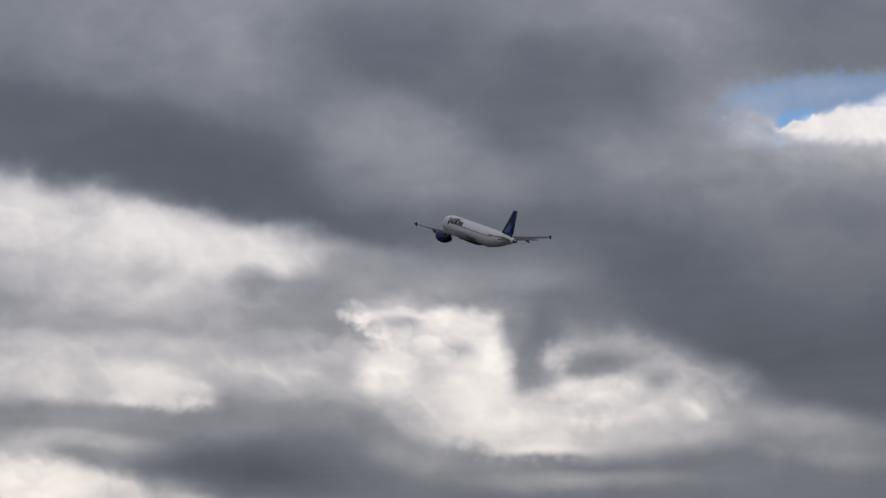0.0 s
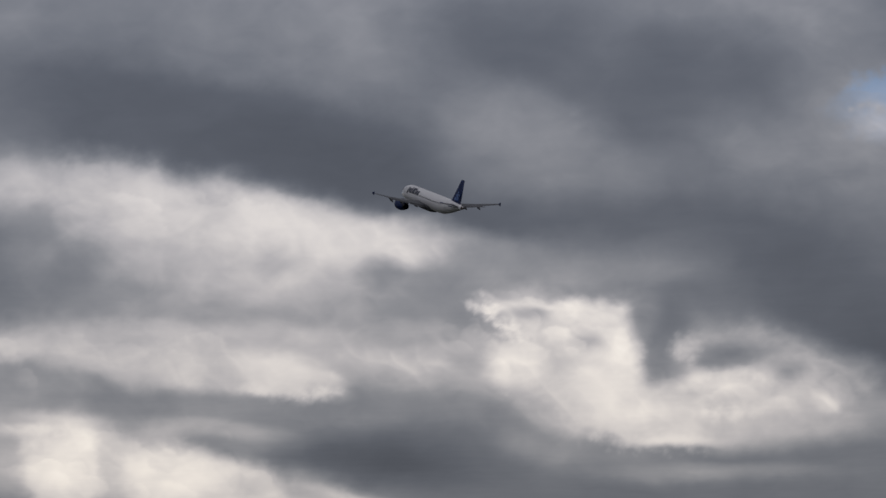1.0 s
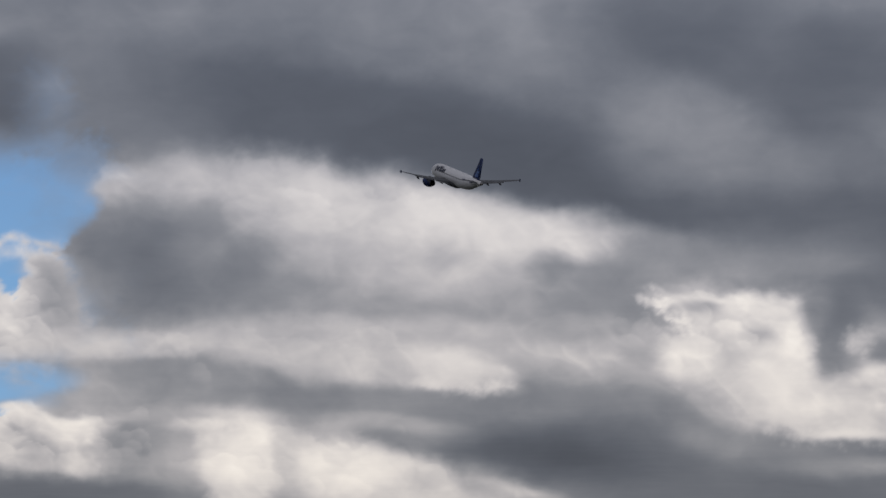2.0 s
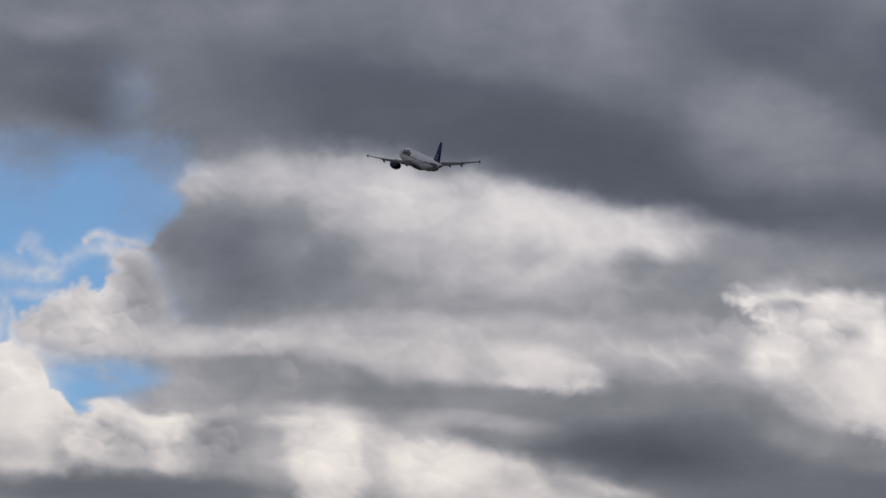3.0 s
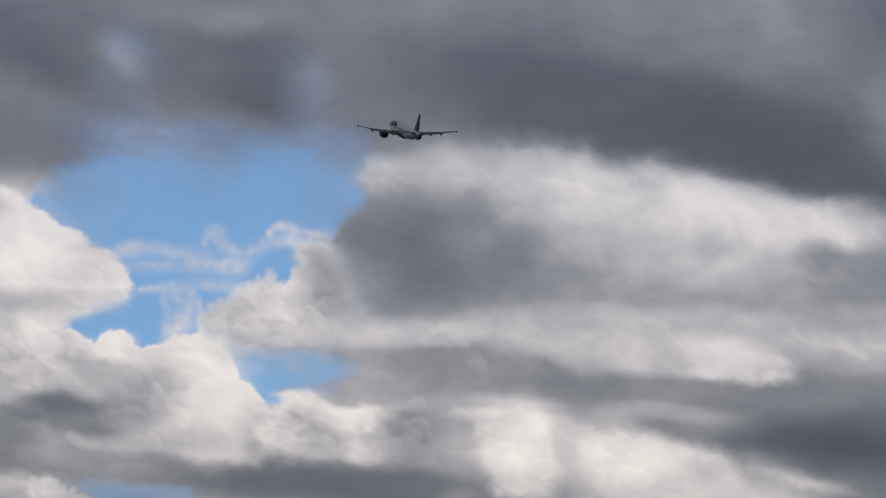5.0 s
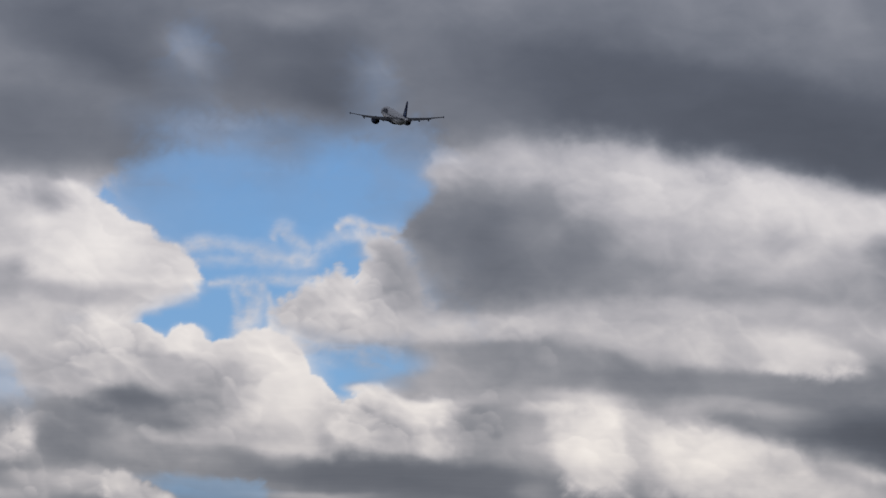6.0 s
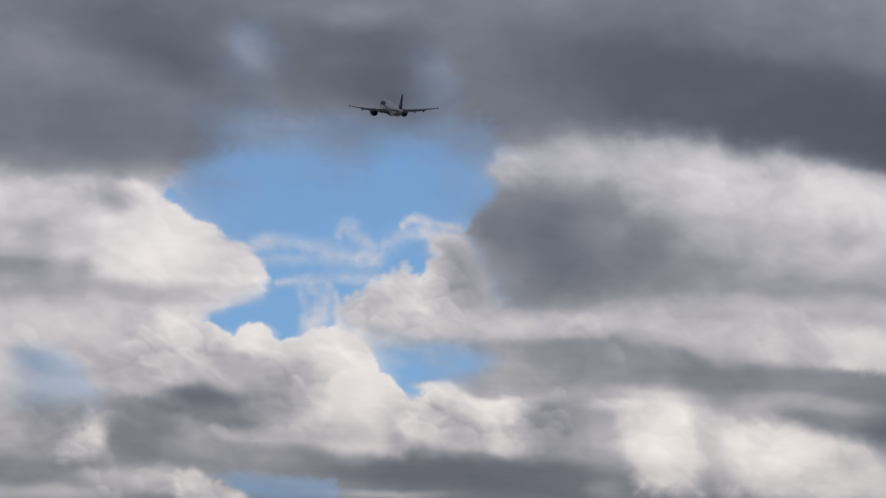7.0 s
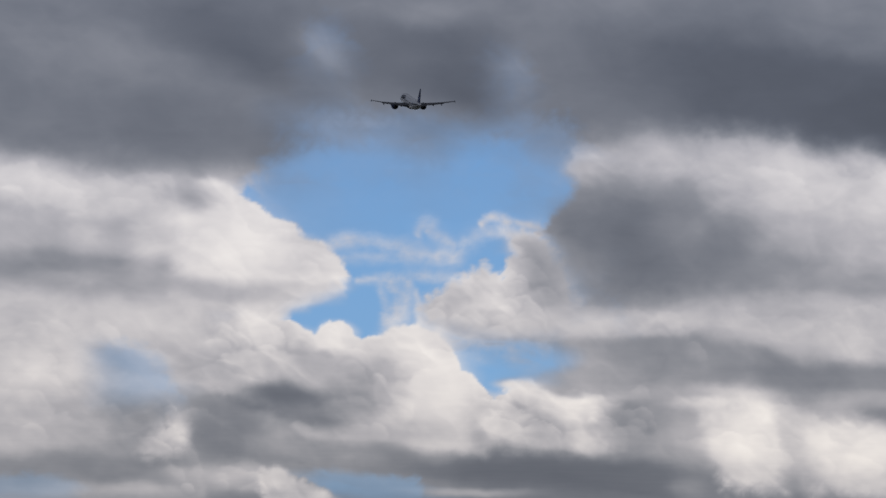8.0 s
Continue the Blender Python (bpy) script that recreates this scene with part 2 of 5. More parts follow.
def wisp(points, width, light, dense):
    """A thin frayed thread of cloud along a curve."""
    s = window(points, 6 * width)
    x, y = SA[s] + 1.8 * width * drift_a[s] + 0.9 * width * FILAMENT[s], SE[s] + 1.8 * width * drift_e[s]
    k = np.zeros(x.shape)
    for i, ((xa, ya), (xb, yb)) in enumerate(zip(points, points[1:])):
        u = np.clip(((x - xa) * (xb - xa) + (y - ya) * (yb - ya)) / ((xb - xa) ** 2 + (yb - ya) ** 2 + 1e-9), 0, 1)
        f = (i + u) / (len(points) - 1)
        k = np.maximum(k, np.exp(-(np.hypot(x - xa - u * (xb - xa), y - ya - u * (yb - ya)) / (width * (0.55 + 0.6 * f))) ** 2))
    k = np.clip(k * dense * np.clip(0.75 + 0.8 * FILAMENT[s] + 0.4 * (KNOBS[s] - 0.45), 0.15, 1.3), 0, 1)
    LIGHT[s] += (light - LIGHT[s]) * np.clip(k / (COVER[s] + 0.05), 0, 1)
    COVER[s] = 1 - (1 - COVER[s]) * (1 - k)


# upper deck and right part, soft greys
puff(-5.07, 11.40, 4.67, 1.17, 0, 0.58, 0.9, 0.5)
puff(-3.48, 11.68, 1.35, 0.63, 0, 0.62, 0.9, 0.5)
puff(-5.89, 9.96, 3.77, 0.81, -10, 0.41, 0.9, 0.5)
puff(-3.43, 9.06, 2.96, 0.67, -14, 0.38, 0.8, 0.4)
puff(-4.96, 9.40, 2.69, 0.54, -12, 0.36, 0.9, 0.4)
puff(-1.45, 8.52, 2.69, 0.49, -6, 0.45, 0.9, 0.4)
puff(0.57, 10.56, 2.96, 1.12, -12, 0.42, 0.9, 0.5)
puff(-0.87, 10.98, 1.53, 0.63, 0, 0.45, 0.9, 0.4)
puff(1.70, 9.74, 1.79, 0.54, -10, 0.39, 0.9, 0.4)
puff(-0.82, 9.36, 1.08, 0.85, -35, 0.58, 0.9, 0.4)
puff(-1.45, 10.04, 0.63, 0.54, -20, 0.54, 0.9, 0.4)
puff(3.30, 10.47, 1.35, 1.35, 0, 0.52, 0.9, 0.5)
puff(3.90, 9.47, 1.53, 0.9, 0, 0.53, 0.9, 0.5)
puff(3.41, 11.72, 1.79, 0.54, 0, 0.55, 0.9, 0.5)
puff(5.97, 11.46, 1.53, 0.9, -20, 0.42, 0.9, 0.4)
puff(7.60, 11.24, 1.44, 1.26, -20, 0.44, 0.9, 0.4)
puff(2.73, 7.92, 4.13, 0.81, -3, 0.4, 0.9, 0.4)
puff(4.13, 7.14, 4.13, 0.9, -8, 0.4, 0.9, 0.4)
puff(5.96, 6.47, 2.96, 0.99, -18, 0.34, 0.9, 0.5)
puff(5.55, 5.90, 2.06, 0.54, -12, 0.34, 0.9, 0.4)
puff(7.65, 6.43, 1.44, 2.69, 0, 0.35, 0.9, 0.4)
puff(0.03, 7.66, 2.69, 0.54, -3, 0.55, 0.9, 0.4)
puff(-1.32, 8.03, 1.35, 0.39, 0, 0.58, 0.9, 0.4)
# gap at right
clear(5.76, 10.22, 1.08, 0.29, 8, 0.8, 0.5, 0.62)
# cloud at right, its sunlit rim painted brighter
puff(5.66, 10.36, 1.44, 0.23, 6, 0.59, 0.9, 0.5, 0.5)
puff(6.27, 9.05, 1.97, 0.81, 10, 0.62, 0.4, 0.4)
puff(5.83, 9.85, 0.75, 0.18, 12, 0.92, 0.5, 0.5)
puff(6.72, 9.97, 0.72, 0.27, 10, 0.85, 0.5, 0.5)
puff(6.53, 9.31, 1.35, 0.49, 5, 0.7, 0.9, 0.5)
puff(5.78, 8.17, 2.51, 1.08, 0, 0.44, 0.9, 0.5)
puff(4.70, 9.85, 0.54, 0.27, -20, 0.65, 0.9, 0.4)
# left bright mass
puff(-5.71, 8.22, 2.33, 0.75, -8, 0.79, 0.8, 0.5)
puff(-4.01, 8.02, 2.06, 0.65, -10, 0.85, 0.75, 0.5)
puff(-6.84, 8.74, 1.35, 0.49, -6, 0.8, 0.7, 0.5)
puff(-2.75, 7.99, 0.81, 0.32, -14, 0.79, 0.65, 0.5)
puff(-2.79, 8.46, 1.79, 0.13, -13, 0.55, 0.95, 0.4)
puff(-6.18, 7.74, 1.79, 0.45, 0, 0.75, 0.9, 0.5)
puff(-6.44, 9.02, 0.31, 0.18, 0, 0.55, 0.9, 0.4)
puff(-2.53, 7.18, 1.17, 0.43, 0, 0.65, 0.8, 0.5)
puff(-3.08, 7.54, 0.45, 0.23, 20, 0.67, 0.6, 0.5)
puff(-5.02, 6.94, 2.96, 0.32, -3, 0.61, 0.9, 0.4)
puff(-6.52, 7.14, 1.62, 0.27, 0, 0.6, 0.9, 0.4)
puff(-3.53, 7.49, 1.08, 0.27, 0, 0.69, 0.9, 0.5)
puff(-2.90, 8.10, 0.99, 0.34, -12, 0.82, 0.8, 0.5)
puff(-4.19, 8.02, 1.44, 0.41, -8, 0.85, 0.9, 0.5)
puff(-5.97, 6.36, 2.15, 0.45, 0, 0.78, 0.8, 0.5)
puff(-3.28, 6.23, 2.15, 0.36, -3, 0.7, 0.9, 0.5)
puff(-2.04, 6.68, 1.08, 0.54, -10, 0.63, 0.9, 0.5)
puff(-4.78, 5.78, 0.99, 0.29, -16, 0.85, 0.55, 0.5)
puff(-4.05, 5.59, 0.54, 0.14, -10, 0.85, 0.5, 0.4)
puff(-6.20, 6.04, 1.44, 0.27, -6, 0.78, 0.8, 0.4)
puff(-6.45, 5.36, 2.96, 0.18, -2, 0.52, 0.9, 0.4)
puff(-3.86, 5.32, 1.53, 0.18, -4, 0.57, 0.9, 0.4)
puff(-5.72, 5.02, 1.62, 0.18, 0, 0.73, 0.8, 0.4)
puff(-6.16, 4.72, 1.88, 0.14, -4, 0.53, 0.9, 0.4)
puff(-6.59, 4.34, 1.26, 0.36, -8, 0.89, 0.5, 0.5)
puff(-4.88, 4.16, 1.97, 0.32, -8, 0.81, 0.6, 0.5)
# bright cumulus
puff(-0.13, 5.96, 1.7, 0.99, -4, 0.82, 0.75, 0.6)
puff(-0.78, 6.58, 0.81, 0.45, -10, 0.85, 0.6, 0.6)
puff(-1.49, 6.99, 0.32, 0.16, -18, 0.94, 0.4, 0.5)
puff(-1.07, 6.87, 0.45, 0.16, -18, 0.89, 0.4, 0.5)
puff(0.17, 6.80, 0.81, 0.27, -4, 0.89, 0.6, 0.6)
puff(0.67, 6.35, 0.45, 0.57, 0, 0.91, 0.6, 0.6)
puff(0.15, 5.78, 1.08, 0.54, 0, 0.89, 0.9, 0.5)
puff(0.10, 6.51, 0.45, 0.16, 20, 0.74, 0.9, 0.5)
puff(-0.66, 6.81, 0.36, 0.11, -20, 0.73, 0.9, 0.4)
puff(-1.30, 6.23, 0.41, 0.54, 0, 0.75, 0.9, 0.5)
puff(-2.53, 5.79, 1.26, 0.27, -8, 0.67, 0.9, 0.4)
puff(-1.61, 5.29, 1.79, 0.41, -10, 0.6, 0.9, 0.5)
puff(1.38, 6.38, 0.27, 0.45, -10, 0.52, 0.9, 0.6)
puff(1.80, 6.91, 0.99, 0.36, -10, 0.44, 0.9, 0.5)
puff(2.75, 6.18, 1.53, 0.45, -14, 0.61, 0.8, 0.5)
puff(1.79, 6.27, 0.31, 0.14, 20, 0.77, 0.8, 0.6)
puff(2.43, 6.19, 0.41, 0.14, 0, 0.54, 0.9, 0.6)
puff(2.78, 5.55, 1.26, 0.39, -6, 0.85, 0.8, 0.6)
puff(3.82, 5.62, 0.72, 0.31, -20, 0.83, 0.7, 0.6)
puff(1.28, 5.08, 1.7, 0.27, 0, 0.85, 0.7, 0.5)
puff(2.17, 5.25, 0.99, 0.32, 8, 0.8, 0.8, 0.5)
puff(3.45, 5.00, 1.17, 0.27, 4, 0.72, 0.9, 0.5)
puff(4.66, 5.70, 0.72, 0.31, -24, 0.65, 0.9, 0.5)
puff(5.58, 5.23, 1.62, 0.36, -10, 0.56, 0.9, 0.4)
puff(6.63, 5.56, 1.7, 0.27, -6, 0.37, 0.9, 0.4)
puff(2.06, 5.74, 0.36, 0.14, 0, 0.82, 0.85, 0.6)
puff(3.05, 5.73, 0.45, 0.16, 0, 0.83, 0.9, 0.6)
puff(3.57, 6.07, 0.36, 0.14, -20, 0.71, 0.9, 0.6)
puff(3.49, 5.81, 0.23, 0.13, 0, 0.66, 0.8, 0.6)
puff(3.96, 5.43, 0.27, 0.16, 0, 0.81, 0.9, 0.6)
puff(2.52, 5.38, 0.54, 0.16, 0, 0.82, 0.9, 0.6)
puff(4.20, 5.84, 0.36, 0.14, -24, 0.69, 0.8, 0.6)
puff(1.79, 6.26, 0.22, 0.11, 20, 0.78, 0.85, 0.6)
puff(1.59, 5.95, 0.27, 0.23, 0, 0.59, 0.8, 0.6)
puff(-0.77, 6.39, 0.36, 0.11, 0, 0.74, 0.9, 0.6)
puff(-0.30, 6.60, 0.27, 0.09, 0, 0.75, 0.9, 0.6)
puff(-1.53, 7.06, 0.23, 0.16, -30, 0.94, 0.35, 0.5)
puff(-1.21, 6.82, 0.32, 0.14, -35, 0.93, 0.4, 0.5)
puff(-1.68, 6.68, 0.36, 0.16, -30, 0.57, 0.8, 0.6)
puff(-0.84, 6.04, 0.54, 0.22, 0, 0.89, 0.9, 0.6)
puff(-2.29, 7.86, 0.31, 0.22, -20, 0.8, 0.5, 0.6)
puff(-3.26, 7.61, 0.45, 0.18, 10, 0.67, 0.7, 0.6)
puff(-5.24, 8.56, 0.22, 0.14, -20, 0.7, 0.9, 0.6)
puff(-4.97, 7.76, 0.54, 0.18, 0, 0.75, 0.9, 0.6)
puff(-3.89, 5.78, 0.27, 0.11, -20, 0.77, 0.7, 0.6)
puff(-3.00, 6.13, 0.54, 0.18, -10, 0.72, 0.8, 0.6)
# bottom dark base of right part
puff(-3.02, 4.81, 2.51, 0.39, -4, 0.48, 0.9, 0.5)
puff(-1.36, 4.35, 3.77, 0.39, -4, 0.46, 0.9, 0.4)
puff(-0.14, 4.79, 1.44, 0.25, -8, 0.53, 0.9, 0.4)
puff(5.19, 4.26, 2.96, 0.39, 4, 0.44, 0.9, 0.4)
puff(2.06, 4.27, 1.62, 0.14, 0, 0.61, 0.9, 0.4)
puff(6.23, 4.68, 1.17, 0.18, -8, 0.51, 0.9, 0.4)
puff(2.27, 3.82, 6.28, 0.36, 0, 0.42, 0.9, 0.4)
# the blue gap
clear(-13.95, 8.36, 1.17, 0.63, -10, 0.6, 0.6)
clear(-12.46, 8.70, 1.53, 0.76, 0, 0.7, 0.6)
clear(-11.20, 8.75, 0.9, 0.67, 10, 0.6, 0.6)
clear(-13.25, 9.14, 0.54, 0.45, 0, 0.9, 0.6)
clear(-14.63, 7.59, 1.35, 1.08, -20, 0.5, 0.4)
clear(-13.19, 7.33, 1.88, 0.81, 0, 0.5, 0.4)
clear(-14.25, 6.43, 1.08, 0.63, 0, 0.4, 0.4)
clear(-11.73, 5.59, 1.08, 0.5, -6, 0.4, 0.4)
clear(-14.16, 3.57, 1.35, 0.18, -6, 0.85, 0.5, 0.62)
# upper deck over the middle
puff(-7.94, 11.21, 4.31, 1.08, 0, 0.47, 0.9, 0.5)
puff(-9.10, 11.19, 1.26, 0.54, -10, 0.54, 0.9, 0.5)
puff(-9.84, 10.02, 1.17, 0.72, 0, 0.45, 0.9, 0.5)
puff(-7.60, 10.22, 2.6, 0.94, -8, 0.37, 0.9, 0.5)
puff(-6.13, 9.74, 2.69, 0.58, -10, 0.37, 0.85, 0.4)
puff(-4.39, 9.36, 2.78, 0.67, -10, 0.36, 0.8, 0.4)
puff(-1.88, 8.69, 3.05, 0.67, -8, 0.35, 0.8, 0.4)
puff(-5.36, 11.38, 2.69, 0.54, 0, 0.49, 0.9, 0.5)
puff(-3.76, 11.45, 1.08, 0.45, -10, 0.54, 0.9, 0.5)
puff(-1.12, 9.60, 0.81, 0.54, -20, 0.5, 0.9, 0.5)
puff(-1.19, 11.03, 1.53, 0.72, -10, 0.39, 0.9, 0.5)
# upper deck at left
puff(-17.92, 10.22, 3.59, 1.7, 0, 0.48, 0.8, 0.5)
puff(-13.71, 10.58, 3.05, 1.17, 0, 0.49, 0.9, 0.5)
puff(-18.63, 10.55, 1.79, 0.54, 0, 0.54, 0.9, 0.5)
puff(-15.89, 10.90, 1.7, 0.67, -10, 0.42, 0.9, 0.5)
puff(-12.53, 10.40, 1.08, 0.72, -10, 0.38, 0.8, 0.5)
puff(-13.23, 9.59, 1.79, 0.39, 0, 0.49, 0.9, 0.5, 0.75)
puff(-11.62, 9.51, 1.08, 0.36, 0, 0.51, 0.9, 0.5, 0.75)
puff(-12.66, 9.19, 0.45, 0.39, 0, 0.48, 0.9, 0.5, 0.9)
puff(-14.17, 9.04, 0.72, 0.32, -10, 0.53, 0.95, 0.6, 0.6)
puff(-11.63, 9.28, 0.54, 0.27, 0, 0.5, 0.95, 0.6, 0.8)
puff(-15.09, 8.92, 0.63, 0.32, 0, 0.5, 0.95, 0.6, 0.8)
puff(-18.51, 9.39, 2.51, 0.54, 0, 0.45, 0.9, 0.5)
puff(-16.15, 9.45, 1.44, 0.54, 0, 0.47, 0.9, 0.5)
puff(-16.92, 8.76, 1.7, 0.38, -8, 0.49, 0.8, 0.5)
puff(-14.85, 8.31, 0.63, 0.36, 0, 0.54, 0.95, 0.5, 0.5)
puff(-10.70, 9.24, 0.72, 0.36, -20, 0.5, 0.95, 0.5, 0.8)
puff(-10.03, 9.60, 1.08, 0.54, 0, 0.45, 0.9, 0.5)
puff(-20.29, 9.88, 2.15, 1.97, 0, 0.47, 0.9, 0.5)
# thin places in the deck
clear(-14.65, 9.48, 0.63, 0.36, 0, 0.9, 0.5, 0.14)
# wisps in the gap
puff(-13.83, 7.44, 1.17, 0.14, -3, 0.8, 0.95, 0.6, 0.6)
puff(-13.37, 7.29, 0.99, 0.11, 0, 0.8, 0.95, 0.6, 0.5)
puff(-12.84, 7.79, 0.16, 0.2, -30, 0.84, 0.9, 0.6, 0.7)
puff(-12.45, 7.61, 0.45, 0.14, -20, 0.82, 0.9, 0.6, 0.7)
puff(-12.41, 7.39, 0.36, 0.18, 30, 0.81, 0.9, 0.6, 0.75)
puff(-11.98, 7.72, 0.36, 0.13, 20, 0.82, 0.9, 0.6, 0.65)
puff(-13.04, 6.89, 0.63, 0.13, -4, 0.81, 0.9, 0.6, 0.75)
puff(-13.33, 6.57, 0.25, 0.45, -8, 0.78, 0.9, 0.6, 0.8)
puff(-13.02, 6.53, 0.36, 0.36, 4, 0.78, 0.9, 0.6, 0.8)
puff(-12.49, 6.98, 0.54, 0.14, 10, 0.81, 0.9, 0.6, 0.8)
# big cumulus, body
puff(-8.46, 8.22, 2.42, 0.79, 0, 0.69, 0.8, 0.5)
puff(-9.13, 8.69, 1.17, 0.38, 4, 0.74, 0.8, 0.5)
puff(-6.11, 8.17, 2.6, 0.66, -10, 0.73, 0.9, 0.5)
puff(-6.56, 8.57, 1.17, 0.36, -8, 0.77, 0.9, 0.5)
puff(-4.18, 7.97, 1.17, 0.45, -10, 0.84, 0.8, 0.5)
puff(-10.18, 8.63, 0.36, 0.32, 0, 0.74, 0.5, 0.5)
puff(-10.15, 7.69, 0.77, 0.9, 0, 0.57, 0.4, 0.5)
puff(-9.29, 7.46, 1.7, 0.86, -6, 0.55, 0.9, 0.5)
puff(-7.72, 7.35, 0.81, 0.45, 0, 0.59, 0.9, 0.5)
puff(-8.00, 8.25, 0.63, 0.36, 0, 0.71, 0.9, 0.5)
puff(-6.46, 7.45, 1.79, 0.39, -4, 0.66, 0.9, 0.5)
puff(-7.89, 6.99, 2.96, 0.25, -2, 0.54, 0.9, 0.4)
puff(-5.22, 6.99, 2.33, 0.25, -4, 0.6, 0.9, 0.4)
puff(-2.73, 7.51, 0.99, 0.54, -10, 0.56, 0.9, 0.5)
puff(-2.25, 6.87, 1.08, 0.45, -10, 0.54, 0.9, 0.5)
puff(-8.34, 6.44, 3.95, 0.27, -2, 0.69, 0.9, 0.5)
puff(-10.44, 6.73, 1.08, 0.27, 4, 0.62, 0.9, 0.5)
puff(-9.40, 7.42, 1.48, 0.66, -6, 0.5, 0.8, 0.5)
puff(-9.67, 7.38, 1.08, 0.56, -4, 0.44, 0.9, 0.5)
puff(-8.93, 7.60, 0.81, 0.41, -4, 0.47, 0.9, 0.5)
puff(-10.23, 6.99, 0.63, 0.27, 0, 0.51, 0.9, 0.5)
# big cumulus, left flank painted as sunlit
puff(-11.97, 6.49, 1.01, 0.41, 6, 0.77, 0.35, 0.6)
puff(-11.23, 7.37, 0.39, 0.5, -20, 0.78, 0.6, 0.6)
puff(-11.48, 7.78, 0.23, 0.18, -30, 0.81, 0.7, 0.6)
puff(-11.72, 7.91, 0.22, 0.08, -5, 0.82, 0.9, 0.6, 0.8)
puff(-11.91, 7.86, 0.07, 0.09, 0, 0.84, 0.6, 0.5)
puff(-12.03, 6.99, 0.54, 0.23, 10, 0.8, 0.45, 0.6)
puff(-11.87, 6.63, 0.54, 0.32, 0, 0.83, 0.9, 0.5)
puff(-11.18, 7.44, 0.23, 0.36, -20, 0.82, 0.9, 0.5)
puff(-10.81, 6.99, 0.41, 0.45, -20, 0.63, 0.95, 0.5)
puff(-11.81, 6.11, 1.17, 0.13, 0, 0.68, 0.9, 0.5)
# streaks below
puff(-10.63, 6.19, 2.6, 0.2, -2, 0.7, 0.95, 0.7)
puff(-9.45, 6.24, 1.17, 0.14, 0, 0.76, 0.9, 0.5)
puff(-9.46, 5.50, 2.06, 0.39, -2, 0.58, 0.85, 0.5)
puff(-10.65, 5.55, 0.63, 0.32, -10, 0.61, 0.6, 0.5)
puff(-7.99, 5.67, 0.81, 0.18, -14, 0.48, 0.9, 0.4)
puff(-7.52, 5.54, 0.45, 0.11, -8, 0.46, 0.9, 0.4)
puff(-6.36, 5.95, 1.35, 0.31, -4, 0.75, 0.9, 0.5)
puff(-4.56, 5.91, 0.81, 0.27, -14, 0.82, 0.65, 0.5)
puff(-3.91, 5.59, 0.36, 0.11, -8, 0.8, 0.65, 0.4)
puff(-6.19, 5.29, 2.96, 0.18, -2, 0.49, 0.9, 0.4)
puff(-2.26, 4.73, 2.33, 0.63, -6, 0.42, 0.9, 0.5)
puff(-3.37, 5.28, 1.79, 0.23, 0, 0.51, 0.9, 0.4)
puff(-5.84, 4.84, 1.53, 0.2, 0, 0.64, 0.9, 0.4)
puff(-5.60, 4.75, 0.72, 0.14, -8, 0.51, 0.9, 0.4)
puff(-7.87, 5.16, 1.97, 0.14, 0, 0.62, 0.9, 0.4)
# left cumulus
puff(-18.42, 7.60, 2.42, 0.9, -4, 0.73, 0.8, 0.5)
puff(-16.13, 7.42, 1.09, 0.93, -25, 0.83, 0.3, 0.4)
puff(-15.28, 7.26, 1.02, 0.52, -22, 0.85, 0.3, 0.4)
puff(-14.52, 6.92, 0.36, 0.31, 0, 0.81, 0.4, 0.5)
puff(-15.39, 6.59, 0.93, 0.25, 6, 0.79, 0.5, 0.4)
puff(-19.10, 8.35, 1.53, 0.32, -8, 0.79, 0.9, 0.5)
puff(-16.20, 8.24, 0.36, 0.22, -20, 0.86, 0.4, 0.5)
puff(-15.82, 7.30, 1.17, 0.57, -20, 0.86, 0.9, 0.5)
puff(-17.49, 8.11, 1.17, 0.36, 0, 0.77, 0.9, 0.5)
puff(-18.62, 7.23, 1.26, 0.39, 0, 0.58, 0.95, 0.5)
puff(-18.90, 7.03, 1.79, 0.25, -3, 0.5, 0.9, 0.5)
puff(-17.65, 6.95, 1.17, 0.14, -4, 0.59, 0.9, 0.5)
puff(-17.03, 6.82, 1.7, 0.16, -4, 0.72, 0.9, 0.5)
puff(-19.19, 6.73, 1.79, 0.11, 0, 0.62, 0.9, 0.4)
puff(-17.96, 6.26, 2.51, 0.39, 0, 0.75, 0.8, 0.5)
puff(-16.79, 6.20, 1.08, 0.31, 0, 0.73, 0.9, 0.5)
puff(-18.89, 5.53, 0.72, 0.54, 0, 0.81, 0.7, 0.5)
puff(-18.28, 5.00, 0.63, 0.45, 0, 0.66, 0.9, 0.5)
puff(-19.46, 4.80, 1.17, 0.72, 0, 0.74, 0.9, 0.5)
puff(-20.11, 5.86, 1.08, 1.44, 0, 0.73, 0.9, 0.5)
# hill of cumulus
puff(-14.95, 5.25, 1.7, 0.81, -4, 0.78, 0.4, 0.5)
puff(-15.74, 5.95, 0.52, 0.38, 0, 0.82, 0.3, 0.5)
puff(-15.20, 5.94, 0.36, 0.34, 0, 0.82, 0.32, 0.5)
puff(-14.46, 5.93, 0.39, 0.32, 0, 0.85, 0.3, 0.45)
puff(-14.02, 5.62, 0.54, 0.36, 0, 0.82, 0.32, 0.45)
puff(-13.15, 5.52, 0.77, 0.59, -15, 0.83, 0.3, 0.45)
puff(-12.60, 5.09, 0.47, 0.47, 0, 0.83, 0.3, 0.45)
puff(-13.62, 4.82, 1.35, 0.81, 0, 0.78, 0.5, 0.5)
puff(-14.45, 6.10, 0.32, 0.13, 0, 0.89, 0.9, 0.4)
puff(-13.28, 5.94, 0.54, 0.16, -10, 0.87, 0.9, 0.4)
